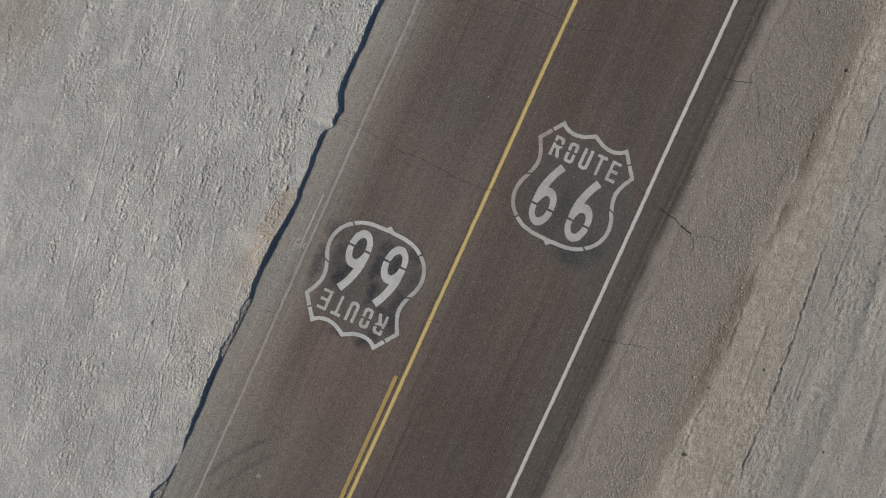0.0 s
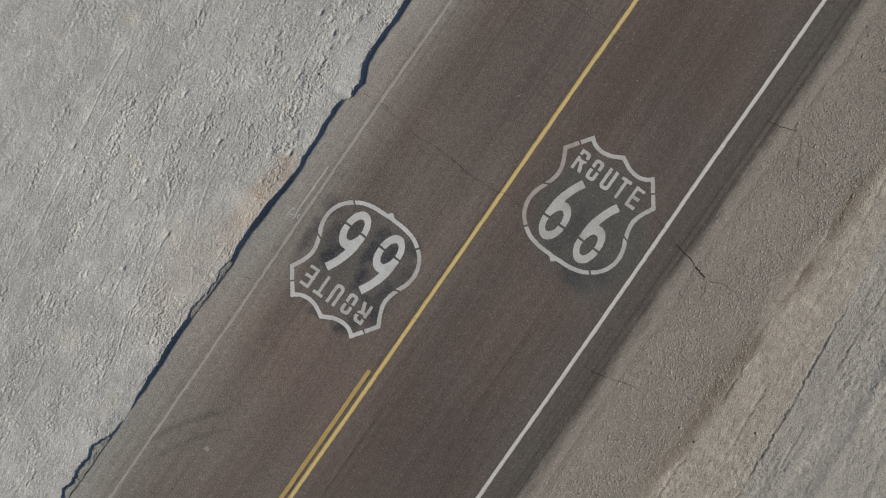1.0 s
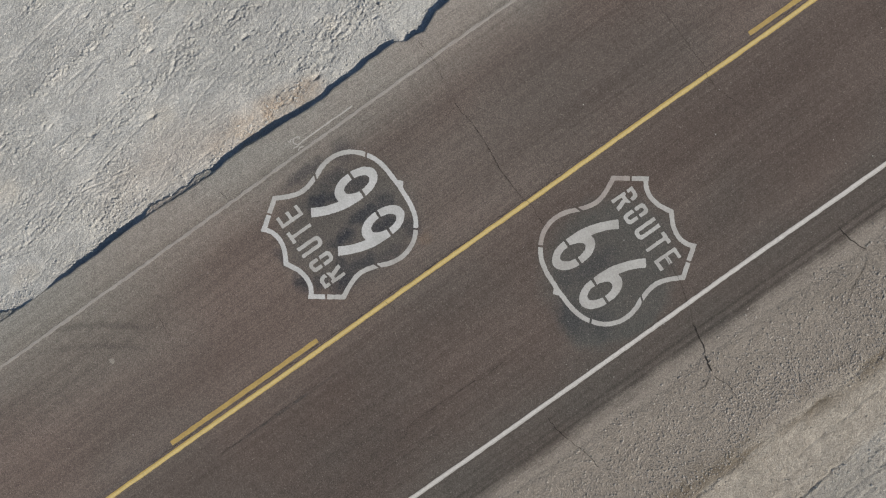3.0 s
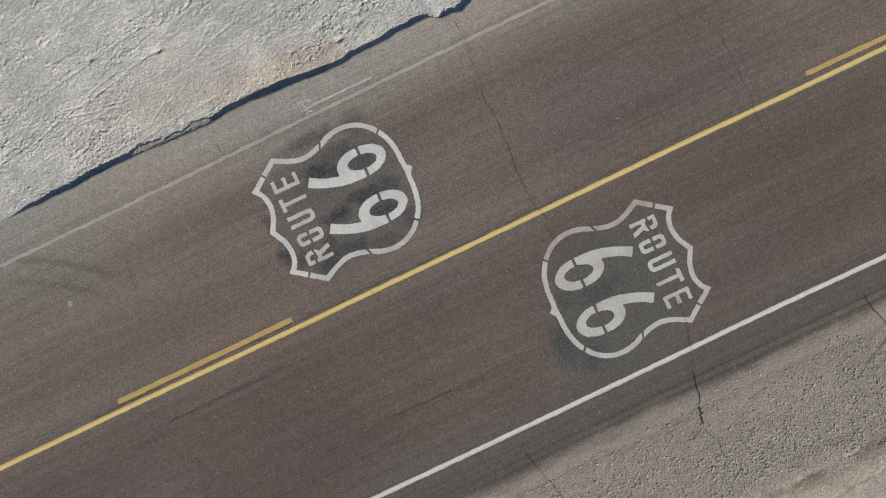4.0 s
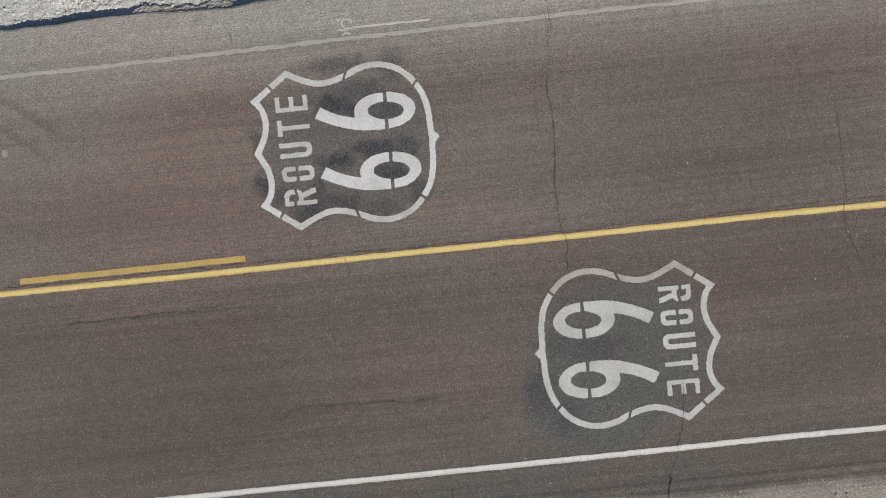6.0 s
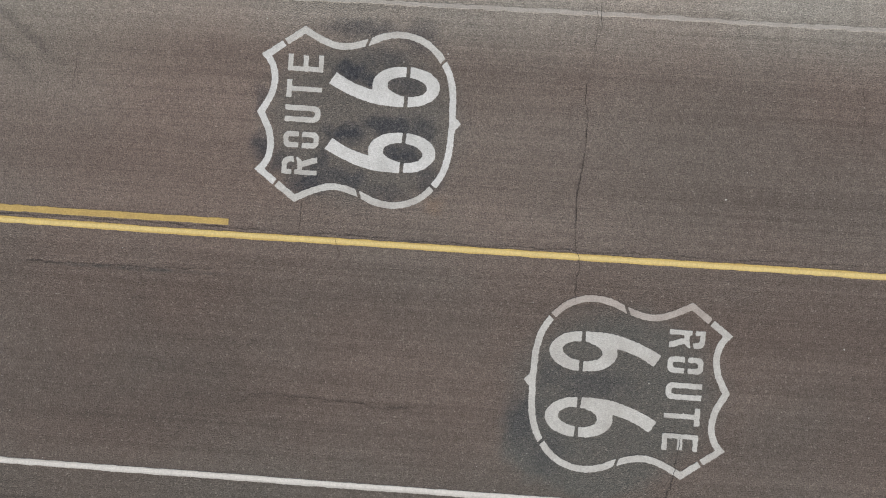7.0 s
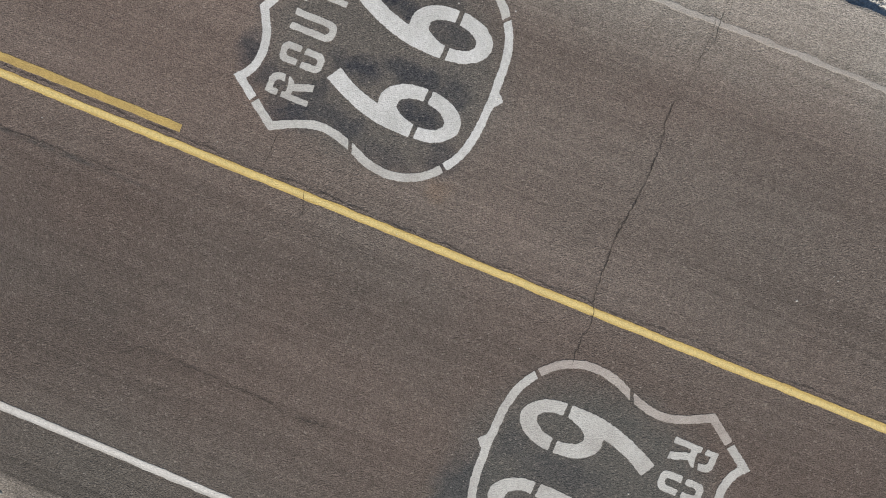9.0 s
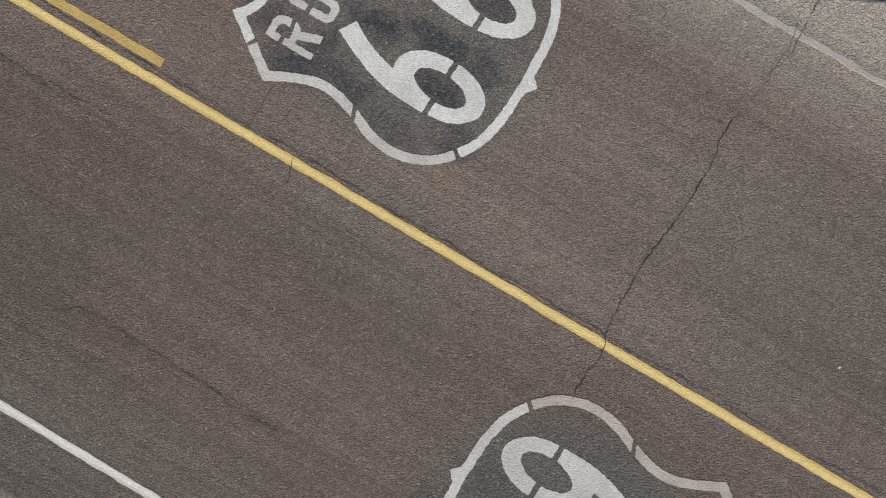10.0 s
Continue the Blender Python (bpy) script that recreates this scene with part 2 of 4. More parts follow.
def dirt_material():
    m = Nodes("desert_dirt")
    wide = m.noise((0.32, 0.22, 1), 5, 0.6, (2, 5, 0))
    band = m.noise((1.6, 0.35, 1), 5, 0.62, (8, 1, 0))
    mid = m.noise(4.5, 5, 0.68)
    fine = m.noise(38.0, 4, 0.75)
    grain = m.cells(95.0)
    tone = m.add("ShaderNodeSeparateColor", grain.outputs["Color"]).outputs[0]
    # west verge: pale grey-beige silt with tan sand close to the asphalt
    west = m.mix(m.step(wide, 0.35, 0.68), (0.486, 0.486, 0.462), (0.570, 0.571, 0.546))
    west = m.mix(m.step(band, 0.50, 0.72, 0.0, 0.5), west, (0.428, 0.424, 0.410))
    sand = m.math("MULTIPLY", m.math("MAXIMUM", m.spot(-4.62, -3.6, 0.50, 1.9, 0.1), m.spot(-4.52, -2.5, 0.40, 0.7, 0.2)), m.step(mid, 0.30, 0.62, 0.45, 1.0))
    west = m.mix(m.math("MULTIPLY", sand, 0.9), west, (0.455, 0.370, 0.288))
    pink = m.math("MULTIPLY", m.spot(-5.0, -5.6, 1.0, 2.6, 0.1), 0.40)
    west = m.mix(pink, west, (0.540, 0.469, 0.402))
    for cx, cy, rx, ry in ((-5.38, -1.22, 0.24, 0.20), (-10.8, -3.0, 0.2, 0.2), (-7.65, -4.37, 0.36, 0.22), (-5.8, -5.2, 0.45, 0.5), (-9.6, -1.6, 0.4, 0.35), (-6.4, -8.7, 0.4, 0.4), (-4.75, -9.4, 0.3, 0.5)):
        west = m.mix(m.math("MULTIPLY", m.spot(cx, cy, rx, ry, 0.3), 0.6), west, (0.632, 0.598, 0.529))
    puff = m.noise((1.9, 1.2, 1), 4, 0.6, (6, 2, 0))
    west = m.mix(m.step(puff, 0.54, 0.70, 0.0, 0.45), west, (0.625, 0.605, 0.560))
    west = m.mix(m.step(puff, 0.44, 0.30, 0.0, 0.45), west, (0.450, 0.452, 0.440))
    soil = m.math("MULTIPLY", m.spot(-12.6, -0.6, 1.5, 3.0, 0.1), m.step(mid, 0.25, 0.6, 0.5, 1.0))
    west = m.mix(m.math("MULTIPLY", soil, 0.75), west, (0.400, 0.355, 0.300))
    # east verge: brown gravel, a tan wind-smoothed band, grey silt beyond the rut
    wob = m.math("ADD", m.x, m.math("MULTIPLY", m.math("SUBTRACT", band, 0.5), 1.1))
    gravel = m.mix(m.step(wide, 0.3, 0.7), (0.275, 0.247, 0.212), (0.330, 0.296, 0.254))
    gravel = m.mix(m.step(wob, 5.2, 4.5), gravel, (0.300, 0.269, 0.231))
    tan = m.mix(m.step(mid, 0.3, 0.7), (0.385, 0.350, 0.296), (0.450, 0.412, 0.352))
    grey = m.mix(m.step(band, 0.35, 0.65), (0.361, 0.344, 0.307), (0.430, 0.410, 0.366))
    rut = m.math("ADD", m.x, m.math("MULTIPLY", m.y, 0.10))
    rut = m.math("ADD", rut, m.math("MULTIPLY", m.math("SUBTRACT", band, 0.5), 0.35))
    run = m.noise((3.2, 0.16, 1), 4, 0.62, (1, 3, 0))
    tan = m.mix(m.step(run, 0.52, 0.68, 0.0, 0.25), tan, (0.330, 0.292, 0.240))
    grey = m.gain(grey, m.step(run, 0.3, 0.7, 0.94, 1.06))
    east = m.mix(m.step(wob, 6.35, 6.75), gravel, tan)
    brown = m.math("MULTIPLY", m.spot(6.68, 1.5, 0.50, 11.0, 0.1), m.math("MULTIPLY", m.step(band, 0.40, 0.54), m.step(mid, 0.32, 0.55, 0.4, 1.0)))
    east = m.mix(m.math("MULTIPLY", brown, 1.0), east, (0.180, 0.152, 0.115))
    east = m.mix(m.step(rut, 8.10, 8.42), east, grey)
    base = m.mix(m.step(m.x, -0.5, 0.5), m.gain(west, 0.93), m.gain(east, 0.96))
    base = m.gain(base, m.step(mid, 0.2, 0.8, 0.90, 1.09))
    base = m.gain(base, m.step(fine, 0.25, 0.75, 0.68, 1.29))
    base = m.gain(base, m.step(tone, 0.0, 1.0, 0.85, 1.15))
    lump = m.noise((30.0, 19.0, 14.0), 5, 0.72, (1, 6, 0))
    crumb = m.cells(40.0)
    pick = m.add("ShaderNodeSeparateColor", crumb.outputs["Color"]).outputs[0]
    lone = m.math("MULTIPLY", m.step(crumb.outputs["Distance"], 0.55, 0.1), m.step(pick, 0.55, 0.95))
    base = m.gain(base, m.step(pick, 0.0, 1.0, 0.94, 1.06))
    height = m.math("ADD", m.math("MULTIPLY", fine, 1.2), m.math("MULTIPLY", m.step(grain.outputs["Distance"], 0.8, 0.0), 0.4))
    height = m.math("ADD", height, m.math("ADD", m.math("MULTIPLY", lump, 1.7), m.math("MULTIPLY", lone, 1.1)))
    # wind-smoothed puffs of dust lie over the rough crust
    height = m.math("MULTIPLY", height, m.step(puff, 0.62, 0.46, 0.65, 1.0))
    return m.done(base, 0.95, height, 0.017, 0.9, 0.15)


def stone_material(name, a, b):
    m = Nodes(name)
    r = m.tree.nodes.new("ShaderNodeNewGeometry").outputs["Random Per Island"]
    n = m.noise(60.0, 3)
    c = m.mix(r, a, b)
    return m.done(m.gain(c, m.step(n, 0.2, 0.8, 0.8, 1.15)), 0.85, n, 0.004, 0.6)


ASPHALT = asphalt_material()
WHITE = paint_material("white_road_paint", (0.575, 0.58, 0.575), (0.475, 0.48, 0.47), 0.03, 0.31)
WHITE_DULL = paint_material("dull_white_road_paint", (0.505, 0.505, 0.485), (0.415, 0.405, 0.385), 0.07, 0.38)
WHITE_LINE = paint_material("white_line_paint", (0.53, 0.515, 0.485), (0.44, 0.42, 0.39), 0.05, 0.31, (LINE_R, (0.64, 0.625, 0.595)))
WHITE_WORN = paint_material("worn_white_road_paint", (0.44, 0.405, 0.375), (0.36, 0.325, 0.30), 0.15, 0.50)
WHITE_GHOST = paint_material("ghost_white_road_paint", (0.44, 0.42, 0.395), (0.38, 0.36, 0.335), 0.45, 0.64)
WHITE_FAINT = paint_material("chalky_white_road_paint", (0.50, 0.48, 0.455), (0.44, 0.42, 0.395), 0.12, 0.45)
YELLOW = paint_material("yellow_road_paint", (0.55, 0.405, 0.135), (0.47, 0.335, 0.115), 0.04, 0.28, (0.028, (0.66, 0.535, 0.235)))
YELLOW_DASH = paint_material("ochre_road_paint", (0.49, 0.355, 0.118), (0.42, 0.300, 0.105), 0.10, 0.34)
CRACK = crack_material()
DIRT = dirt_material()
PEBBLE = stone_material("mixed_pebbles", (0.285, 0.257, 0.222), (0.47, 0.43, 0.38))
PALE = stone_material("pale_clods", (0.37, 0.362, 0.338), (0.54, 0.53, 0.50))
DARK_ROCK = stone_material("dark_rock", (0.13, 0.115, 0.10), (0.24, 0.21, 0.18))


# ---- mesh helpers ----
def mesh_object(name, verts, faces, material, parent=None, smooth=False):
    me = bpy.data.meshes.new(name)
    me.from_pydata(verts, [], faces)
    me.materials.append(material)
    if smooth:
        me.polygons.foreach_set("use_smooth", [True] * len(me.polygons))
    me.update()
    ob = new(name, me)
    if parent is not None:
        ob.parent = parent
    return ob


def grid_object(name, X, Y, Z, material, smooth=True):
    """A sheet from arrays of equal shape (rows along y)."""
    ny, nx = X.shape
    co = np.stack([X, Y, Z], -1).reshape(-1, 3)
    i = (np.arange(ny - 1)[:, None] * nx + np.arange(nx - 1)[None]).ravel()
    quads = np.stack([i, i + 1, i + nx + 1, i + nx], 1)
    me = bpy.data.meshes.new(name)
    me.vertices.add(len(co))
    me.vertices.foreach_set("co", co.ravel())
    me.loops.add(quads.size)
    me.loops.foreach_set("vertex_index", quads.ravel().astype(np.int32))
    me.polygons.add(len(quads))
    me.polygons.foreach_set("loop_start", np.arange(0, quads.size, 4, dtype=np.int32))
    me.polygons.foreach_set("loop_total", np.full(len(quads), 4, dtype=np.int32))
    me.polygons.foreach_set("use_smooth", np.full(len(quads), smooth))
    me.update(calc_edges=True)
    me.validate()
    me.materials.append(material)
    return new(name, me)


def stretched(a, b, step, far):
    """Even steps from a to b, then growing steps out to -far and far."""
    core = np.arange(a, b + step / 2, step)
    out, s, v = [], step, 0.0
    while v < far:
        s *= 1.35
        v += s
        out.append(v)
    out = np.array(out)
    return np.concatenate([(a - out)[::-1], core, b + out])


# ---- ground and road shape ----
# Bites and bulges of the broken asphalt edge along the road.
EDGE_Y = [-11.0, -10.1, -9.4, -8.5, -7.7, -6.95, -6.2, -5.75, -5.3, -4.95, -4.6, -4.15, -3.7, -3.1, -2.6, -2.2, -1.8, -1.3, -1.0, -0.75, -0.32, -0.14,
          0.08, 0.27, 0.45, 0.66, 1.1, 1.55, 2.04, 2.8, 3.6, 4.5]
EDGE_X = [-4.25, -4.235, -4.24, -4.225, -4.24, -4.275, -4.255, -4.235, -4.21, -4.205, -4.245, -4.27, -4.22, -4.195, -4.15, -4.15, -4.19, -4.20, -4.255, -4.245, -4.24, -4.11,
          -4.12, -4.065, -4.15, -4.26, -4.285, -4.30, -4.275, -4.31, -4.28, -4.30]


def edge_x(y):
    """The ragged west edge of the asphalt."""
    y = np.asarray(y, float)
    e = np.interp(y, EDGE_Y, EDGE_X) if y.ndim else float(np.interp(y, EDGE_Y, EDGE_X))
    return e + 0.012 * vnoise(y * 3.6, 1.5, 6) + 0.011 * vnoise(y * 11.0, 2.5, 7)


def drop(y):
    """How far the west verge lies below the asphalt at its edge."""
    d = 0.120 + 0.010 * vnoise(y * 0.8, 3.5, 9) + 0.016 * vnoise(y * 3.1, 4.5, 10) + 0.014 * vnoise(y * 9.0, 5.5, 11)
    d = d + 0.085 * bell(y, -3.5, 0.9) + 0.02 * bell(y, 0.6, 0.5) - 0.09 * bell(y, -0.24, 0.13) + 0.05 * bell(y, -7.4, 0.7)
    d = d - 0.115 * bell(y, -9.35, 0.55) - 0.03 * bell(y, -5.9, 0.5)
    return np.clip(d, 0.012, 0.3)


# Scrapes and wheel marks in the west verge: start, end, depth, width.
SCRAPES = [(-5.69, -7.73, -5.42, -8.43), (-5.58, -7.50, -5.21, -8.37), (-5.23, -7.56, -4.95, -7.88), (-5.19, -7.60, -4.74, -7.60), (-6.25, -8.38, -6.04, -8.79),
           (-4.81, -6.96, -4.68, -7.28), (-5.52, -7.52, -5.21, -8.60), (-8.37, -5.49, -8.67, -4.41), (-7.22, -4.51, -7.06, -5.07), (-6.43, -6.16, -6.32, -6.72),
           (-6.61, -6.65, -6.57, -7.39), (-8.25, -5.94, -8.15, -6.35), (-9.32, -5.50, -9.19, -5.96), (-6.32, -5.37, -6.16, -5.71), (-5.99, -1.95, -5.92, -2.42),
           (-7.24, -3.25, -7.11, -3.71), (-4.86, -7.03, -5.01, -6.79), (-5.01, -6.79, -4.77, -6.40), (-4.77, -6.40, -4.60, -6.50), (-4.60, -6.50, -4.50, -6.98),
           (-5.03, -10.0, -4.78, -10.16), (-4.78, -10.16, -4.51, -10.06), (-7.6, -1.0, -7.9, -4.4), (-6.9, 1.6, -7.3, -1.0)]
SCRAPES = [(*a, 0.012 if k < 22 else 0.008, 0.018) for k, a in enumerate(SCRAPES)]


_dice = random.Random(23)
for _ in range(190):
    sx, sy = -4.6 - 8.0 * _dice.random() ** 1.5, _dice.uniform(-11.5, 7.5)
    turn, size = math.pi - _dice.gauss(0.16, 0.22), _dice.uniform(0.12, 0.8)
    SCRAPES.append((sx, sy, sx + size * math.sin(turn), sy + size * math.cos(turn), _dice.uniform(0.005, 0.013), _dice.uniform(0.012, 0.019)))


for _ in range(15):
    sx, sy = _dice.uniform(-5.75, -4.85), _dice.uniform(-8.6, -6.5)
    turn, size = _dice.gauss(0.12, 0.55), _dice.uniform(0.25, 0.8)
    SCRAPES.append((sx, sy, sx + size * math.sin(turn), sy + size * math.cos(turn), _dice.uniform(0.008, 0.016), _dice.uniform(0.014, 0.020)))


def segment_gap(x, y, x0, y0, x1, y1):
    dx, dy = x1 - x0, y1 - y0
    t = np.clip(((x - x0) * dx + (y - y0) * dy) / (dx * dx + dy * dy), 0, 1)
    return np.hypot(x - x0 - t * dx, y - y0 - t * dy), t


def grit(x, y):
    g = np.sin(x * 12989.8 + y * 78233.1) * 43758.5
    return g - np.floor(g) - 0.5


# Scuffed hollows close to the road edge.
HOLLOWS = [(-6.34, -6.63, 0.07), (-5.92, -5.31, 0.05), (-5.00, -2.36, 0.08), (-8.99, -4.89, 0.05), (-7.49, -2.33, 0.06), (-7.08, -4.57, 0.05), (-7.05, -5.03, 0.06),
           (-4.79, -3.01, 0.05), (-6.17, -2.80, 0.05), (-8.45, -5.27, 0.04), (-5.11, 1.44, 0.08), (-5.64, 1.54, 0.08), (-5.62, 1.08, 0.06), (-5.93, 1.07, 0.06),
           (-5.02, 1.69, 0.05), (-5.28, 0.53, 0.06), (-4.77, -1.67, 0.10), (-5.82, -0.53, 0.06), (-5.48, -0.42, 0.07), (-5.66, 1.84, 0.07), (-5.04, 0.89, 0.07),
           (-5.21, 0.13, 0.06), (-5.40, 0.85, 0.06), (-4.95, -1.55, 0.07), (-4.62, -2.08, 0.06)]


def churned(x, y):
    """How far the silt crust is broken up: narrow strips along old wheel tracks, 0 to 1."""
    lean = x + 0.17 * y + 0.10 * vnoise(y * 0.6, x * 0.4, 37)
    strip = ramp(fbm(lean * 2.9, y * 0.20, 3, 21), -0.28, 0.30)
    broken = 0.12 + 0.88 * ramp(fbm(x * 2.6, y * 1.5, 4, 39), -0.22, 0.35)
    c = strip * broken
    c = np.maximum(c, 1.25 * broken * bell(x + 0.10 * y, -5.28, 0.36) * ramp(y, -2.8, -1.0))
    c = np.maximum(c, 0.16 * broken * bell(x, -5.25, 0.45) * bell(y, -7.3, 1.1))
    calm = 1 - 0.85 * ramp(-y, 2.6, 3.6) * bell(x, -5.0, 0.9) * (1 - ramp(-y, 6.0, 6.8))
    return c * calm


def west_z(x, y):
    """The silt verge west of the road."""
    d = edge_x(y) - x
    dd = np.clip(d, 0, None)
    base = -(0.085 + (drop(y) - 0.085) * np.exp(-dd / 0.55)) - 0.2 * ramp(-d, 0.0, 0.15)
    west = base + 0.035 * fbm(x * 0.40, y * 0.28, 3, 31) + 0.014 * fbm(x * 1.7, y * 1.2, 3, 32) + 0.007 * fbm(x * 5.5, y * 4.2, 2, 36) * (0.45 + 0.55 * ramp(fbm(x * 0.8, y * 0.7, 2, 40), -0.2, 0.3))
    churn = churned(x, y)
    lean = x + 0.17 * y + 0.03 * vnoise(x * 1.5, y * 1.2, 38)
    grain = grit(x, y)
    west = west + (0.0055 + 0.004 * churn) * grain + (0.0032 + 0.006 * churn) * fbm(x * 15.0, y * 12.0, 3, 33)
    # broken crust: small angular clods, pits and wheel striations in the churned strips
    west = west + (0.008 + 0.024 * churn) * np.clip(vnoise(x * 27.0, y * 24.0, 34) - 0.28, 0, 1)
    west = west + (0.002 + 0.006 * churn) * np.abs(vnoise(lean * 16.0, y * 9.0, 48))
    west = west - (0.012 + 0.050 * churn) * np.clip(vnoise(lean * 25.0, y * 17.0, 35) - 0.32, 0, 1)
    west = west + 0.0030 * ramp(fbm(x * 0.9, y * 0.6, 3, 46), -0.2, 0.3) * vnoise(lean * 27.0, y * 3.2, 52)
    west = west + 0.006 * churn * vnoise(lean * 17.0, y * 1.6, 47)
    groove = ramp(1 - np.abs(vnoise(lean * 2.6, y * 0.30, 42)), 0.93, 1.0) * ramp(fbm(x * 0.7, y * 0.5, 3, 43), 0.0, 0.4)
    west = west - 0.012 * groove
    for hx, hy, hr in HOLLOWS:
        west = west - 0.060 * np.exp(-(((x - hx) / (0.75 * hr)) ** 2 + ((y - hy) / (1.6 * hr)) ** 2)) * (0.75 + 0.5 * vnoise(x * 9, y * 9, 49))
    jag = 0.025 * vnoise(y * 3.0, x * 1.0, 44)
    broken = 0.65 + 0.35 * vnoise(y * 6.0, x * 6.0, 45)
    for x0, y0, x1, y1, deep, wide in SCRAPES:
        near_it = (np.abs(x - (x0 + x1) / 2) < 0.3 + abs(x1 - x0) / 2) & (np.abs(y - (y0 + y1) / 2) < 0.3 + abs(y1 - y0) / 2)
        if not near_it.any():
            continue
        g, _ = segment_gap(x[near_it] + jag[near_it], y[near_it], x0, y0, x1, y1)
        west[near_it] += -deep * np.exp(-((g / wide) ** 2)) * broken[near_it] + 0.32 * deep * bell(g, wide * 2.0, wide * 0.8) * (1 + vnoise(x[near_it] * 14, y[near_it] * 14, 50))
    return west


def east_z(x, y):
    """The gravel and silt verge east of the road."""
    grain = grit(x, y)
    # thin gravel spread over the asphalt margin, then silt with ruts
    t = x - 4.64 + 0.10 * fbm(x * 1.2, y * 0.7, 4, 51)
    east = -0.03 + 0.040 * ramp(t, -0.25, 0.22) - 0.05 * ramp(t, 1.6, 3.0)
    east = east + 0.007 * ramp(t, 0, 0.4) * fbm(x * 3.0, y * 2.4, 4, 52) + 0.005 * ramp(t, 0, 0.3) * fbm(x * 13, y * 12, 3, 53)
    away = ramp(x, 6.4, 7.4)
    east = east + (0.004 * ramp(t, 0, 0.3) + 0.003 * away) * grain
    wander = 0.10 * vnoise(y * 0.55, 1.5, 54) + 0.04 * vnoise(y * 2.3, 2.5, 55) + 0.03 * vnoise(y * 8.0, x * 4.0, 65)
    for x0, slope, deep, wide in ((8.24, -0.085, 0.022, 0.022), (8.75, -0.07, 0.015, 0.022), (7.55, -0.09, 0.012, 0.030), (10.6, -0.17, 0.030, 0.07), (6.86, -0.05, 0.016, 0.035), (11.3, -0.15, 0.02, 0.05)):
        g = x - (x0 + slope * y + wander)
        live = ramp(vnoise(y * 0.7 + x0 * 5, x0, 56), -0.65, 0.1) * (0.72 + 0.28 * vnoise(y * 7.0, x0, 64) + 0.3 * vnoise(y * 19.0, x * 9, 66))
        east = east + live * (-deep * np.exp(-((g / wide) ** 2)) + 0.45 * deep * np.exp(-(((g - 2.2 * wide) / (1.8 * wide)) ** 2)))
    ridge = x - (9.78 - 0.08 * y + wander)
    east = east + 0.035 * bell(ridge, 0.0, 0.16) * ramp(vnoise(y * 0.5, 9.5, 57), -0.7, 0.0)
    patch = ramp(fbm((x + 0.1 * y) * 1.3, y * 0.30, 4, 58), 0.0, 0.40)
    east = east + away * (0.020 * fbm(x * 0.9, y * 0.4, 3, 59) + (0.003 + 0.013 * patch) * fbm(x * 13.0, y * 8.0, 3, 60))
    east = east + away * 0.003 * ramp(fbm(x * 0.9, y * 0.3, 3, 62), -0.05, 0.35) * vnoise((x + 0.12 * y) * 16.0, y * 1.3, 63)
    comb = ramp(1 - np.abs(vnoise((x + 0.13 * y) * 4.2, y * 0.38, 61)), 0.84, 1.0) * patch * away
    east = east - 0.006 * comb
    return east


def ground_z(x, y):
    x, y = np.broadcast_arrays(np.atleast_1d(np.asarray(x, float)), np.atleast_1d(np.asarray(y, float)))
    z = np.full(x.shape, -0.36)
    w, e = x < -3.95, x > 3.7
    if w.any():
        z[w] = west_z(x[w], y[w])
    if e.any():
        z[e] = east_z(x[e], y[e])
    return z


step = 0.0205
xs_core = np.concatenate([np.arange(-13.4, -9.5, 0.027), np.arange(-9.5, -3.98, 0.017), [-3.9, -2.2, 0.0, 2.0, 3.6], np.arange(4.0, 9.0, 0.021), np.arange(9.0, 12.2, 0.027)])
out, s, v = [], 0.04, 0.0
while v < FAR:
    s *= 1.35
    v += s
    out.append(v)
out = np.array(out)
xs = np.concatenate([(xs_core[0] - out)[::-1], xs_core, xs_core[-1] + out])
ys = stretched(-12.6, 8.8, step, FAR)
GX, GY = np.meshgrid(xs, ys)
ground = grid_object("ground", GX, GY, ground_z(GX, GY), DIRT)
tagged(ground, "dry desert verge of pale silt, ruts and gravel", "ground", kind="structure")

# Road: one slab with a broken west edge; its east side lies under the gravel.
ry = stretched(-13.0, 9.5, 0.035, FAR)
ex = edge_x(ry)
cols = [(ex + 0.05 + 0.02 * vnoise(ry * 9, 0.5, 71), -0.45), (ex + 0.012 + 0.012 * vnoise(ry * 15, 0.5, 72), -0.05), (ex, -0.010), (ex + 0.03, 0.0)]
cols += [(np.full_like(ry, c), 0.0) for c in (-3.9, -2.6, -1.3, 0.0, 1.3, 2.6, 3.9, 5.2)] + [(np.full_like(ry, 5.25), -0.45)]
RX = np.stack([c for c, _ in cols], 1)
RZ = np.stack([np.full_like(ry, z) for _, z in cols], 1)
road = grid_object("road", RX, np.repeat(ry[:, None], len(cols), 1), RZ, ASPHALT, smooth=False)
tagged(road, "weathered brown-grey two-lane asphalt road with cracks", "road", kind="structure")


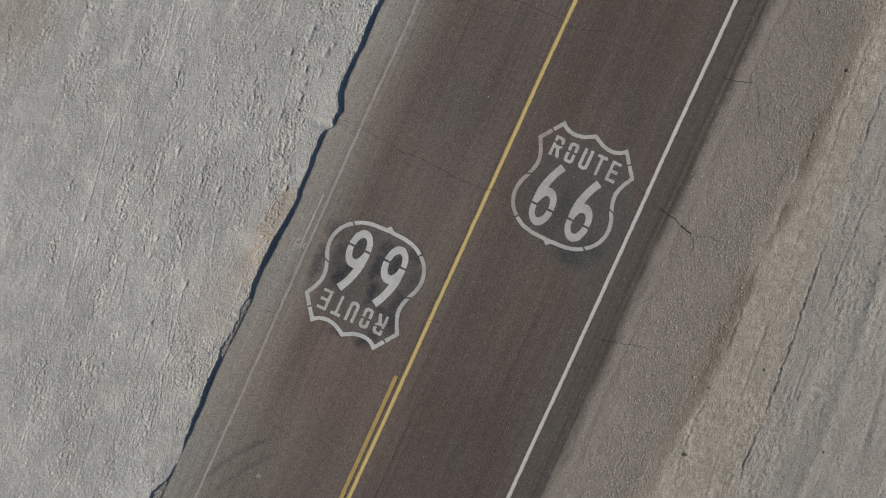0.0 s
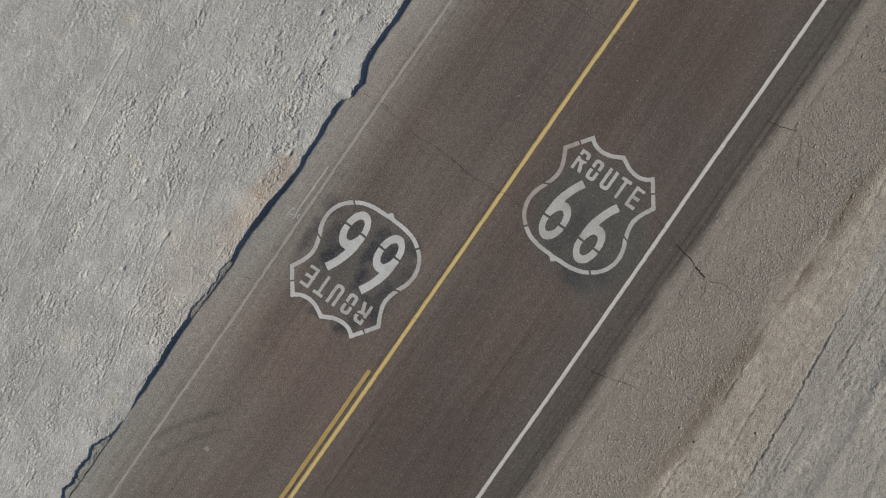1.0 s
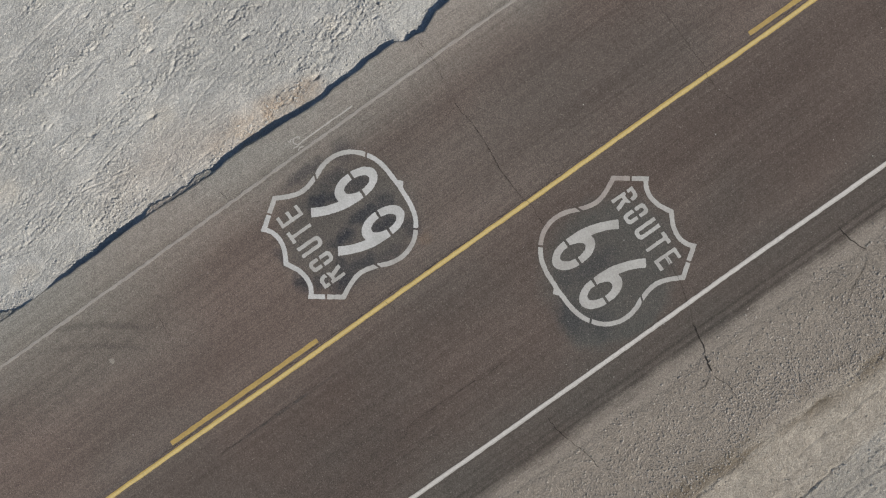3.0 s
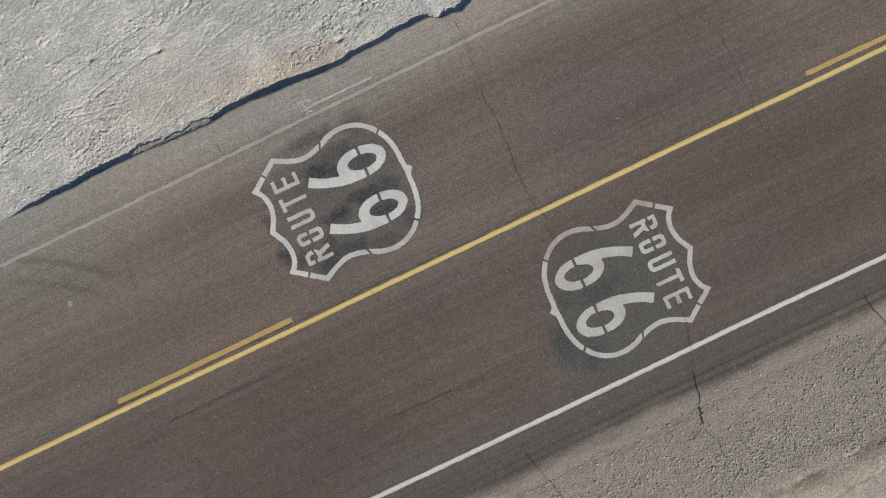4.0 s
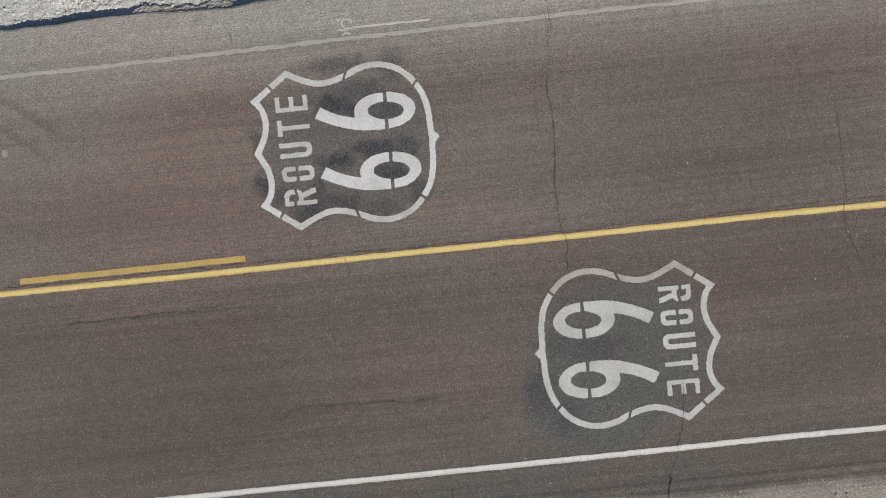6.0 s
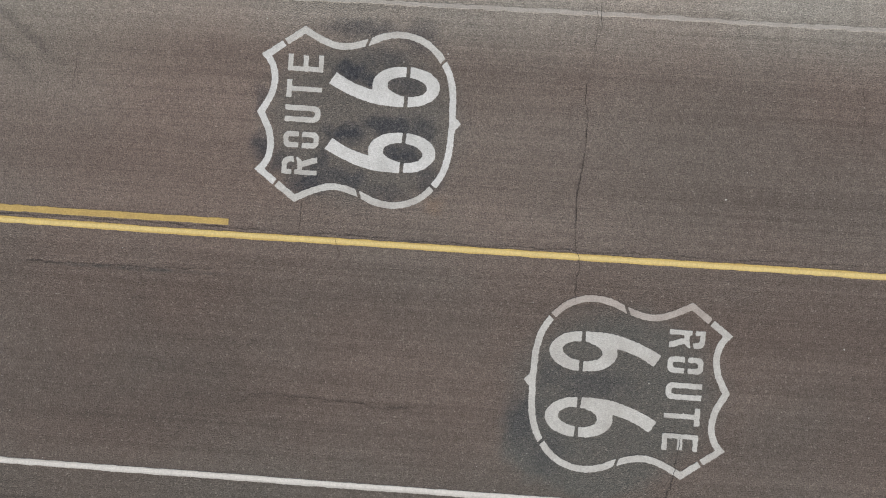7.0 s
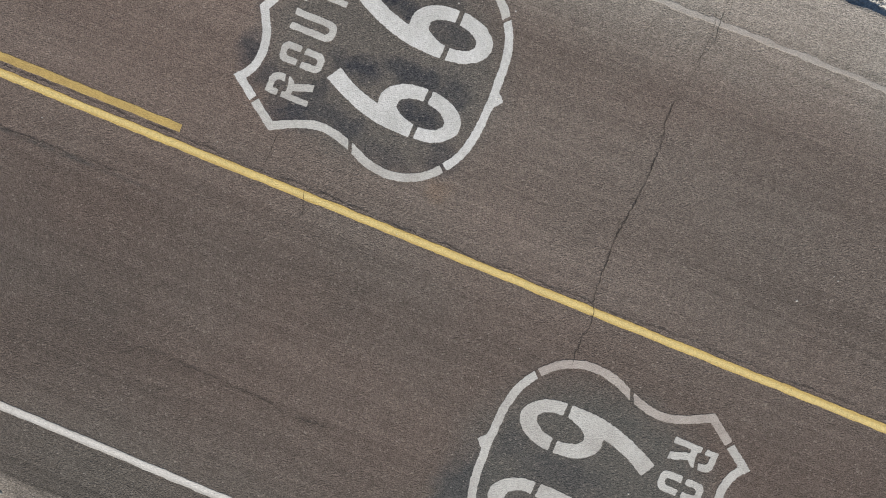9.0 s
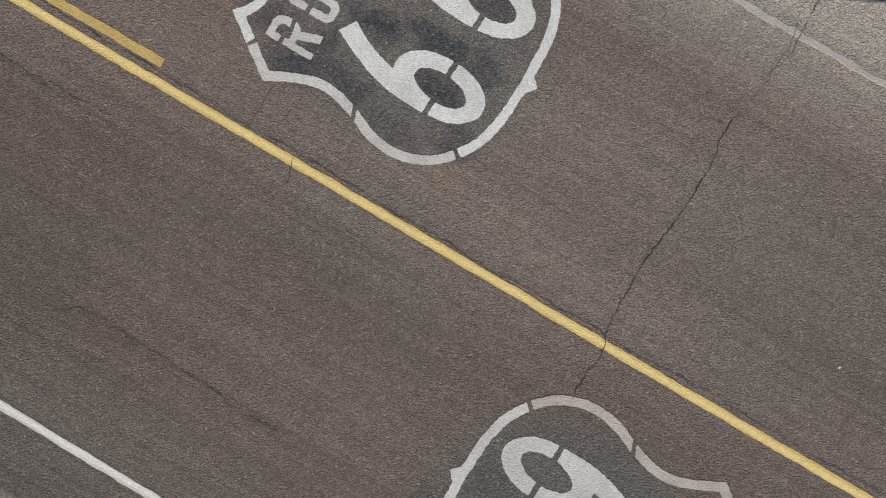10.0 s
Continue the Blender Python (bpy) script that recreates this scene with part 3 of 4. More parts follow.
# ---- cracks in the asphalt ----
def crack(points, width, seed, parent=road, z=0.008):
    """A jagged crack through a few plan points: a flat ribbon with the gap's shade as its colour."""
    rng = np.random.RandomState(seed)
    p = np.array(points, float)
    seg = np.hypot(*np.diff(p, axis=0).T)
    at = np.concatenate([[0], np.cumsum(seg)])
    n = max(4, int(at[-1] / 0.022))
    t = np.linspace(0, at[-1], n)
    q = np.stack([np.interp(t, at, p[:, 0]), np.interp(t, at, p[:, 1])], 1)
    d = np.gradient(q, axis=0)
    d /= np.hypot(d[:, 0], d[:, 1])[:, None] + 1e-9
    side = np.stack([-d[:, 1], d[:, 0]], 1)
    q = q + side * (0.016 * vnoise(t * 4.0, seed, 81) + 0.012 * vnoise(t * 14.0, seed, 82) + 0.006 * rng.uniform(-1, 1, n))[:, None]
    w = width * (0.85 + 0.4 * vnoise(t * 6.0, seed, 83) + 0.25 * rng.uniform(-1, 1, n))
    w = np.clip(w, 0.0006, None) * np.clip(np.minimum(t, at[-1] - t) / 0.12, 0.15, 1)
    a, b = q + side * w[:, None] / 2, q - side * w[:, None] / 2
    zz = z + np.where(q[:, 0] > 4.0, np.maximum(ground_z(q[:, 0], q[:, 1]), 0.0), 0.0)
    verts = [(*v, h) for v, h in zip(a, zz)] + [(*v, h) for v, h in zip(b, zz)]
    faces = [(i, n + i, n + i + 1, i + 1) for i in range(n - 1)]
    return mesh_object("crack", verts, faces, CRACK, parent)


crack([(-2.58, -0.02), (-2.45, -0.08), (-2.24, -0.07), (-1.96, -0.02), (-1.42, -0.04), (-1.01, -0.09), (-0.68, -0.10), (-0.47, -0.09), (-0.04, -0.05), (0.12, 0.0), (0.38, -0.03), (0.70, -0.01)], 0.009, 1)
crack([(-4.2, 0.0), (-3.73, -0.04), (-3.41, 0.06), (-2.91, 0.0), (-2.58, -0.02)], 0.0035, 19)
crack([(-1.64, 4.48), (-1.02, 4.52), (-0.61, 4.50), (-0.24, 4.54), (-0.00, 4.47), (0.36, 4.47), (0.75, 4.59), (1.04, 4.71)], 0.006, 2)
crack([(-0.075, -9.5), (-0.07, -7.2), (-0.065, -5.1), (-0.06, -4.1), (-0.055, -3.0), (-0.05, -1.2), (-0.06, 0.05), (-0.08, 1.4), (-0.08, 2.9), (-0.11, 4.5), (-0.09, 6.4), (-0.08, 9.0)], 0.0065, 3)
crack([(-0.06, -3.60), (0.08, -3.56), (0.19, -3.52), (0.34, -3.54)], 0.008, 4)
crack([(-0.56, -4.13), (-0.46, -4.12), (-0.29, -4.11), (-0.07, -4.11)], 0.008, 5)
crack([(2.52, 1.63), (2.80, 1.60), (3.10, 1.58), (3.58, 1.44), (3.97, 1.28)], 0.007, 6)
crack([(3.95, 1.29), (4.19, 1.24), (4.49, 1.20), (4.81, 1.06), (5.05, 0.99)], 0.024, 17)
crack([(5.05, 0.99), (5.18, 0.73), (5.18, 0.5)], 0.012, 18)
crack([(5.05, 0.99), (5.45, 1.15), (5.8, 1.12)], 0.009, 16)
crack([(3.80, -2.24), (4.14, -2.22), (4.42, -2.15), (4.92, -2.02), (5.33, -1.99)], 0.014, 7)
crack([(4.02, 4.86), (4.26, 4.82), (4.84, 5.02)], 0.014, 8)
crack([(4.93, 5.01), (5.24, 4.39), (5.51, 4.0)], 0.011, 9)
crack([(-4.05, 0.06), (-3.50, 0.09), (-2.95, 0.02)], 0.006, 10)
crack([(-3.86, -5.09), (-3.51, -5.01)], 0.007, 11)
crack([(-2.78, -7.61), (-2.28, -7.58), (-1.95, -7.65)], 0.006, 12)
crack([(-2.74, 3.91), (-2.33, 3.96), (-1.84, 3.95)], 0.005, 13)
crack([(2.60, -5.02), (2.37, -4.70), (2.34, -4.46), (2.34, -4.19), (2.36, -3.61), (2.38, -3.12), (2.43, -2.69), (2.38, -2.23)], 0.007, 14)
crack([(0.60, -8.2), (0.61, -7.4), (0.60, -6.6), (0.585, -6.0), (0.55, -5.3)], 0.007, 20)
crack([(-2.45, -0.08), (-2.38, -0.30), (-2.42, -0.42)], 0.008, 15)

# ---- long painted lines ----
def line(name, x, width, y0, y1, material, seed, z=0.004, fine=0.05, rag=0.005, skew=0.0):
    """A painted stripe along the road with slightly uneven edges, as a thin raised film."""
    a, b = max(y0, -13.0), min(y1, 9.5)
    y = np.linspace(a, b, max(2, int((b - a) / fine))) if b > a else np.array([y0, y1])
    a, b = y[0], y[-1]
    y = np.concatenate([[y0] if y0 < a else [], y, [y1] if y1 > b else []])
    wl = rag * (vnoise(y * 9, seed, 91) + 0.6 * vnoise(y * 31, seed, 92))
    wr = rag * (vnoise(y * 9, seed + 5, 93) + 0.6 * vnoise(y * 31, seed + 5, 94))
    drift = 0.012 * vnoise(y * 0.35, seed, 95) - skew * (np.clip(y, -14, 10) + 2)
    L, R = x - width / 2 + wl + drift, x + width / 2 + wr + drift
    X = np.stack([L - 0.002, L, R, R + 0.002], 1)
    Z = np.tile([0.0005, z, z, 0.0005], (len(y), 1))
    return grid_object(name, X, np.repeat(y[:, None], 4, 1), Z, material, smooth=False)


centre_line = line("centre_line", 0.022, 0.093, -FAR, FAR, YELLOW, 1)
tagged(centre_line, "continuous yellow painted centre line on asphalt", "road line", kind="structure")
east_line = line("edge_line", LINE_R, 0.089, -FAR, FAR, WHITE_LINE, 2)
tagged(east_line, "continuous white painted edge line on asphalt", "road line", kind="structure")
west_line = line("edge_line", LINE_L, 0.060, -FAR, FAR, WHITE_GHOST, 3, rag=0.012, skew=0.0055)
tagged(west_line, "faded worn white edge line on asphalt", "road line", kind="structure")
for k in range(-5, 6):
    y1 = -5.18 + PERIOD * k
    dash = line("yellow_dash", -0.155, 0.092, y1 - DASH, y1, YELLOW_DASH, 20 + k)
    tagged(dash, "ochre yellow painted passing dash beside the centre line", "road line", group="passing dashes")
# a short stray stripe and chalky scribble west of the lane
stray = line("stray_stripe", -3.668, 0.032, -3.08, -1.82, WHITE_FAINT, 51, rag=0.004)
tagged(stray, "thin faded white stray stripe on asphalt", "road marking")


def scribble(points, width, seed):
    """A loose faded paint stroke."""
    p = np.array(points, float)
    t = np.linspace(0, len(p) - 1, 12 * len(p))
    q = np.stack([np.interp(t, np.arange(len(p)), p[:, 0]), np.interp(t, np.arange(len(p)), p[:, 1])], 1)
    for _ in range(4):
        q[1:-1] = (q[:-2] + 2 * q[1:-1] + q[2:]) / 4
    d = np.gradient(q, axis=0)
    d /= np.hypot(d[:, 0], d[:, 1])[:, None] + 1e-9
    w = width / 2 * (1 + 0.4 * vnoise(t * 2.5, seed, 96))
    a, b = q + np.stack([-d[:, 1], d[:, 0]], 1) * w[:, None], q - np.stack([-d[:, 1], d[:, 0]], 1) * w[:, None]
    k = len(q)
    ob = mesh_object("paint_scribble", [(*v, 0.004) for v in a] + [(*v, 0.004) for v in b], [(i, k + i, k + i + 1, i + 1) for i in range(k - 1)], WHITE_FAINT)
    return tagged(ob, "loose faded white paint scribble on asphalt", "road marking", group="paint scribbles")


scribble([(-3.668, -3.06), (-3.66, -3.20), (-3.75, -3.25), (-3.82, -3.21), (-3.80, -3.08), (-3.73, -3.10)], 0.026, 1)
scribble([(-3.57, -3.12), (-3.60, -3.20), (-3.56, -3.26)], 0.024, 2)
scribble([(-3.64, -3.18), (-3.66, -3.32)], 0.024, 3)
scribble([(-3.84, -3.24), (-3.80, -3.30), (-3.85, -3.33)], 0.018, 4)


# ---- stencilled shields: shapes on a plan grid ----
def spline(points, n=10):
    """A smooth open curve through points."""
    p = np.array(points, float)
    p = np.vstack([2 * p[0] - p[1], p, 2 * p[-1] - p[-2]])
    t = np.linspace(0, 1, n, endpoint=False)[:, None]
    out = []
    for i in range(1, len(p) - 2):
        a, b, c, d = p[i - 1], p[i], p[i + 1], p[i + 2]
        out.append(0.5 * (2 * b + (c - a) * t + (2 * a - 5 * b + 4 * c - d) * t**2 + (3 * b - a - 3 * c + d) * t**3))
    return np.vstack(out + [p[-2:-1]])


def inside_depth(U, V, poly):
    """Signed distance to a closed outline: positive inside."""
    far = np.full(U.shape, 1e9)
    odd = np.zeros(U.shape, bool)
    q = np.roll(poly, -1, 0)
    for (x0, y0), (x1, y1) in zip(poly, q):
        if x0 == x1 and y0 == y1:
            continue
        far = np.minimum(far, segment_gap(U, V, x0, y0, x1, y1)[0])
        if y0 != y1:
            odd ^= ((y0 > V) != (y1 > V)) & (U < (x1 - x0) * (V - y0) / (y1 - y0) + x0)
    return np.where(odd, far, -far)


def box(U, V, u0, v0, u1, v1):
    return np.minimum(np.minimum(U - u0, u1 - U), np.minimum(V - v0, v1 - V))


def slot(U, V, u, v, angle, length, width):
    """Positive outside a stencil bridge centred at u, v."""
    a = radians(angle)
    s, t = (U - u) * math.cos(a) + (V - v) * math.sin(a), -(U - u) * math.sin(a) + (V - v) * math.cos(a)
    return np.maximum(np.abs(s) - length / 2, np.abs(t) - width / 2)


def film(name, U, V, F, material, parent, label="", z=0.004, whole=True):
    """Paint film where F > 0 on the grid U, V. Loose islands become parts of their own unless whole."""
    ny, nx = F.shape
    verts, index, faces, rim = [], {}, [], []

    def corner(j, i):
        k = (j, i)
        if k not in index:
            index[k] = len(verts)
            verts.append((U[j, i], V[j, i], z))
        return index[k]

    def between(j0, i0, j1, i1):
        k = (j0, i0, j1, i1) if (j0, i0) < (j1, i1) else (j1, i1, j0, i0)
        if k not in index:
            a, b, c, d = k
            t = F[a, b] / (F[a, b] - F[c, d])
            index[k] = len(verts)
            verts.append((U[a, b] + t * (U[c, d] - U[a, b]), V[a, b] + t * (V[c, d] - V[a, b]), z))
        return index[k]

    on = F > 0
    any_on = on[:-1, :-1] | on[1:, :-1] | on[:-1, 1:] | on[1:, 1:]
    for j, i in zip(*np.nonzero(any_on)):
        ring = ((j, i), (j, i + 1), (j + 1, i + 1), (j + 1, i))
        face, cross = [], []
        for a, b in zip(ring, ring[1:] + ring[:1]):
            if on[a]:
                face.append(corner(*a))
            if on[a] != on[b]:
                c = between(*a, *b)
                face.append(c)
                cross.append((c, on[a]))
        if len(face) >= 3:
            faces.append(face)
            if len(cross) == 2:
                (c0, out0), (c1, _) = cross
                rim.append((c0, c1) if out0 else (c1, c0))
    # thin edge of the film
    foot = {}
    for a, b in rim:
        for k in (a, b):
            if k not in foot:
                foot[k] = len(verts)
                verts.append((verts[k][0], verts[k][1], 0.0005))
        faces.append((b, a, foot[a], foot[b]))
    if whole:
        ob = mesh_object(name, verts, faces, material, parent)
        return [tagged(ob, label)]
    root = list(range(len(verts)))

    def find(k):
        while root[k] != k:
            root[k] = root[root[k]]
            k = root[k]
        return k

    for f in faces:
        for k in f[1:]:
            root[find(k)] = find(f[0])
    groups = {}
    for f in faces:
        groups.setdefault(find(f[0]), []).append(f)
    made = []
    for fs in groups.values():
        if len(fs) < 30:
            continue
        keep = {k: n for n, k in enumerate(sorted({k for f in fs for k in f}))}
        ob = mesh_object(name, [verts[k] for k in keep], [[keep[k] for k in f] for f in fs], material, parent)
        made.append(tagged(ob, label))
    return made


def plan_grid(u0, v0, u1, v1, step=0.0125):
    return np.meshgrid(np.arange(u0, u1, step), np.arange(v0, v1, step))


def border_shape(U, V):
    """A highway-shield outline band with stencil bridges."""
    scallop = [(0.845, 2.985), (0.70, 2.865), (0.51, 2.815), (0.30, 2.845), (0.13, 2.925), (0.0, 3.0)]
    side = [(1.295, 2.37), (1.16, 2.11), (1.085, 1.88), (1.09, 1.68), (1.155, 1.45), (1.25, 1.23), (1.295, 1.0), (1.275, 0.77),
            (1.17, 0.52), (0.97, 0.31), (0.72, 0.165), (0.45, 0.10), (0.2, 0.085), (0.0, 0.075)]
    right = np.vstack([spline(scallop[::-1], 8), [(0.845, 2.985)], spline(side, 6)])
    left = right[::-1] * (-1, 1)
    d = inside_depth(U, V, np.vstack([right, left[1:-1]]))
    band = np.minimum(d, 0.096 - d)
    nib = inside_depth(U, V, np.array([(-0.11, 0.10), (0.0, -0.005), (0.11, 0.10)]))
    band = np.maximum(band, nib)
    for u, v, a in ((-1.03, 2.66, -37), (1.06, 2.66, 37), (-1.06, 1.45, 20), (1.08, 1.44, -20), (-0.93, 0.37, 48), (0.89, 0.31, -42)):
        band = np.minimum(band, slot(U, V, u, v, a, 0.30, 0.042))
    return band


def six_shape(U, V):
    """A stencilled 6 about its own middle."""
    outer = [(-0.01, 1.97), (0.155, 1.865)]
    inner_arm = [(0.155, 1.865), (0.05, 1.68), (-0.02, 1.50), (-0.065, 1.325)]
    bowl = [(-0.065, 1.325), (0.06, 1.325), (0.17, 1.255), (0.26, 1.11), (0.295, 0.90), (0.285, 0.68), (0.215, 0.48), (0.10, 0.365),
            (-0.03, 0.345), (-0.15, 0.42), (-0.245, 0.57), (-0.285, 0.79), (-0.29, 1.03), (-0.27, 1.27), (-0.21, 1.51), (-0.11, 1.77), (-0.01, 1.97)]
    poly = np.vstack([[outer[0]], spline(inner_arm, 8)[:-1], spline(bowl, 7)])
    d = inside_depth(U, V, poly)
    eye = 1 - np.hypot((U - 0.005 - 0.06 * (V - 0.82)) / 0.142, (V - 0.82) / 0.288)
    d = np.minimum(d, -eye * 0.15)
    return np.minimum(d, slot(U, V, 0.0, 0.82, -1.5, 0.9, 0.058))


def letter_shapes(U, V):
    """ROUTE in stencil letters, left to right."""
    T = 0.088

    def round_box(u0, v0, u1, v1, r):
        cu, cv = (u0 + u1) / 2, (v0 + v1) / 2
        a, b = np.abs(U - cu) - (u1 - u0) / 2 + r, np.abs(V - cv) - (v1 - v0) / 2 + r
        return r - np.hypot(np.clip(a, 0, None), np.clip(b, 0, None)) - np.clip(np.maximum(a, b), None, 0)

    lo, hi = 2.065, 2.585
    stem = box(U, V, -0.885, lo, -0.885 + 0.07, hi)
    bowl = np.minimum(round_box(-0.99, 2.28, -0.625, hi, 0.11), U + 0.885)
    bowl = np.minimum(bowl, -np.minimum(round_box(-0.96, 2.28 + 0.075, -0.625 - 0.08, hi - 0.075, 0.05), 1))
    leg = inside_depth(U, V, np.array([(-0.79, 2.33), (-0.70, 2.33), (-0.615, lo), (-0.70, lo)]))
    r = np.maximum(np.maximum(stem, bowl), leg)
    r = np.minimum(r, slot(U, V, -0.885, 2.415, 0, 0.18, 0.045))
    r = np.minimum(r, slot(U, V, -0.64, 2.40, 12, 0.2, 0.045))
    o = round_box(-0.495, lo, -0.255, hi, 0.085)
    o = np.minimum(o, -round_box(-0.495 + 0.078, lo + 0.075, -0.255 - 0.078, hi - 0.075, 0.03))
    o = np.minimum(o, slot(U, V, -0.375, 2.335, 0, 0.5, 0.05))
    u = np.minimum(round_box(-0.115, lo, 0.13, hi + 0.3, 0.10), hi - V)
    u = np.minimum(u, -round_box(-0.115 + 0.078, lo + 0.08, 0.13 - 0.078, hi + 0.5, 0.045))
    t = np.maximum(box(U, V, 0.335, lo, 0.405, hi), box(U, V, 0.24, hi - 0.075, 0.50, hi))
    e = box(U, V, 0.63, lo, 0.70, hi)
    for v in (lo, (lo + hi) / 2 - 0.035, hi - 0.072):
        e = np.maximum(e, box(U, V, 0.63, v, 0.875 if v != (lo + hi) / 2 - 0.035 else 0.865, v + 0.072))
    return {"R": r, "O": o, "U": u, "T": t, "E": e}


def shield(at, label, seed, border, digits, letters):
    """A white highway-shield stencil painted on the road."""
    thing = new("shield_marking")
    thing.matrix_world = pose(at[0], at[1], 0, 0, 0, at[2])
    tagged(thing, label, "road marking", group="stencilled route shields")

    def rag(U, V):
        return 0.004 * vnoise(U * 22, V * 22, seed) + 0.004 * vnoise(U * 60, V * 60, seed + 1)

    U, V = plan_grid(-1.36, -0.05, 1.36, 3.06)
    for ob in film("border_segment", U, V, border_shape(U, V) + rag(U, V), WHITE, thing, whole=False):
        mid = np.mean([v.co[:2] for v in ob.data.vertices], axis=0)
        ob.data.materials[0] = border(mid[0], mid[1])
    for cu, mat in zip((-0.475, 0.49), digits):
        U, V = plan_grid(-0.36, 0.28, 0.36, 2.05)
        film("digit", U + cu, V, six_shape(U, V) + rag(U + cu, V), mat, thing, "white stencilled figure 6 with paint bridges")
    U, V = plan_grid(-1.0, 2.0, 1.0, 2.65)
    for ch, F in letter_shapes(U, V).items():
        film("letter", U, V, F + rag(U, V), letters, thing, "white stencilled capital letter " + ch)
    return thing


shield(SHIELD_A, "bright white stencilled ROUTE 66 shield with black overspray", 101,
       lambda u, v: WHITE if v > 2.2 or v < 0.8 else WHITE_DULL, (WHITE, WHITE), WHITE_DULL)
shield(SHIELD_B, "duller white stencilled ROUTE 66 shield on dark backing paint", 131,
       lambda u, v: WHITE_WORN if u < -0.8 else WHITE_DULL, (WHITE_DULL, WHITE_DULL), WHITE_DULL)

# ---- loose gravel, pebbles and clods ----
phi = (1 + 5**0.5) / 2
ICO = np.array([(-1, phi, 0), (1, phi, 0), (-1, -phi, 0), (1, -phi, 0), (0, -1, phi), (0, 1, phi), (0, -1, -phi), (0, 1, -phi),
                (phi, 0, -1), (phi, 0, 1), (-phi, 0, -1), (-phi, 0, 1)]) / math.hypot(1, phi)
ICO_F = np.array([(0, 11, 5), (0, 5, 1), (0, 1, 7), (0, 7, 10), (0, 10, 11), (1, 5, 9), (5, 11, 4), (11, 10, 2), (10, 7, 6), (7, 1, 8),
                  (3, 9, 4), (3, 4, 2), (3, 2, 6), (3, 6, 8), (3, 8, 9), (4, 9, 5), (2, 4, 11), (6, 2, 10), (8, 6, 7), (9, 8, 1)])


def stones(name, x, y, r, material, seed, flat=0.7):
    rng = np.random.RandomState(seed)
    n = len(x)
    p = ICO[None] * (1 + 0.24 * rng.uniform(-1, 1, (n, 12, 1)))
    p = p * np.stack([rng.uniform(0.75, 1.35, n), rng.uniform(0.7, 1.1, n), rng.uniform(0.8, 1.1, n) * flat], 1)[:, None]
    a = rng.uniform(0, 2 * math.pi, n)
    c, s = np.cos(a)[:, None], np.sin(a)[:, None]
    q = np.stack([c * p[..., 0] - s * p[..., 1], s * p[..., 0] + c * p[..., 1], p[..., 2]], -1) * r[:, None, None]
    z = np.where((x > edge_x(y)) & (x < 4.4), 0.0, ground_z(x, y))
    z = np.where(x > 0, np.where(x < 5.2, np.maximum(z, 0.0), z), z)
    q = q + np.stack([x, y, z + 0.21 * r], 1)[:, None]
    f = (ICO_F[None] + 12 * np.arange(n)[:, None, None]).reshape(-1, 3)
    me = bpy.data.meshes.new(name)
    me.from_pydata(q.reshape(-1, 3).tolist(), [], f.tolist())
    me.materials.append(material)
    me.update()
    return new(name, me)


rng = np.random.RandomState(7)
# gravel spread of the east verge: dense from the asphalt margin to the tan band
n = 42000
gx, gy = rng.uniform(4.25, 7.1, n), rng.uniform(-12.5, 8.8, n)
dense = ramp(gx, 4.35, 4.85) * (1 - ramp(gx + 0.35 * vnoise(gy * 0.6, 0.5, 201), 6.35, 6.95))
dense = dense * (0.20 + 0.80 * ramp(gx, 4.9, 6.0)) * (0.45 + 0.55 * ramp(fbm(gx * 0.8, gy * 0.6, 3, 202), -0.35, 0.3))
dense = np.maximum(dense, 0.75 * bell(gx + 0.20 * vnoise(gy * 0.6, 0.5, 201), 6.42, 0.22))
keep = rng.uniform(0, 1, n) < dense
gx, gy = gx[keep], gy[keep]
gr = 0.008 + 0.016 * rng.uniform(0, 1, len(gx)) ** 2.2
tagged(stones("gravel", gx, gy, gr, PEBBLE, 11, 0.62), "loose brown and grey gravel on the verge", "gravel", kind="stuff")
# sparse pebbles on the tan band and silt
n = 3200
px, py = rng.uniform(6.6, 12.0, n), rng.uniform(-12.0, 8.6, n)
pr = 0.006 + 0.016 * rng.uniform(0, 1, n) ** 3
tagged(stones("pebbles", px, py, pr, PEBBLE, 12), "sparse small pebbles on grey silt", "pebbles", kind="stuff")
# stray grit on the asphalt
n = 90
sx, sy = rng.uniform(-3.9, 4.1, n), rng.uniform(-12.0, 8.4, n)
tagged(stones("grit", sx, sy, 0.005 + 0.008 * rng.uniform(0, 1, n) ** 2, PALE, 16), "stray pale grit on the asphalt", "pebbles", kind="stuff")
# pale clods of the west verge
n = 30000
cx, cy = -4.36 - rng.uniform(0, 1, n) ** 1.6 * 8.8, rng.uniform(-12.4, 8.6, n)
keep = (cx < edge_x(cy) - 0.03) & (rng.uniform(0, 1, n) < 0.03 + 0.75 * churned(cx, cy))
cx, cy = cx[keep], cy[keep]
for x0, y0, x1, y1, _, _ in SCRAPES[:22]:
    f = rng.uniform(0, 1, 30)
    cx = np.append(cx, x0 + f * (x1 - x0) + rng.normal(0, 0.07, 30))
    cy = np.append(cy, y0 + f * (y1 - y0) + rng.normal(0, 0.07, 30))
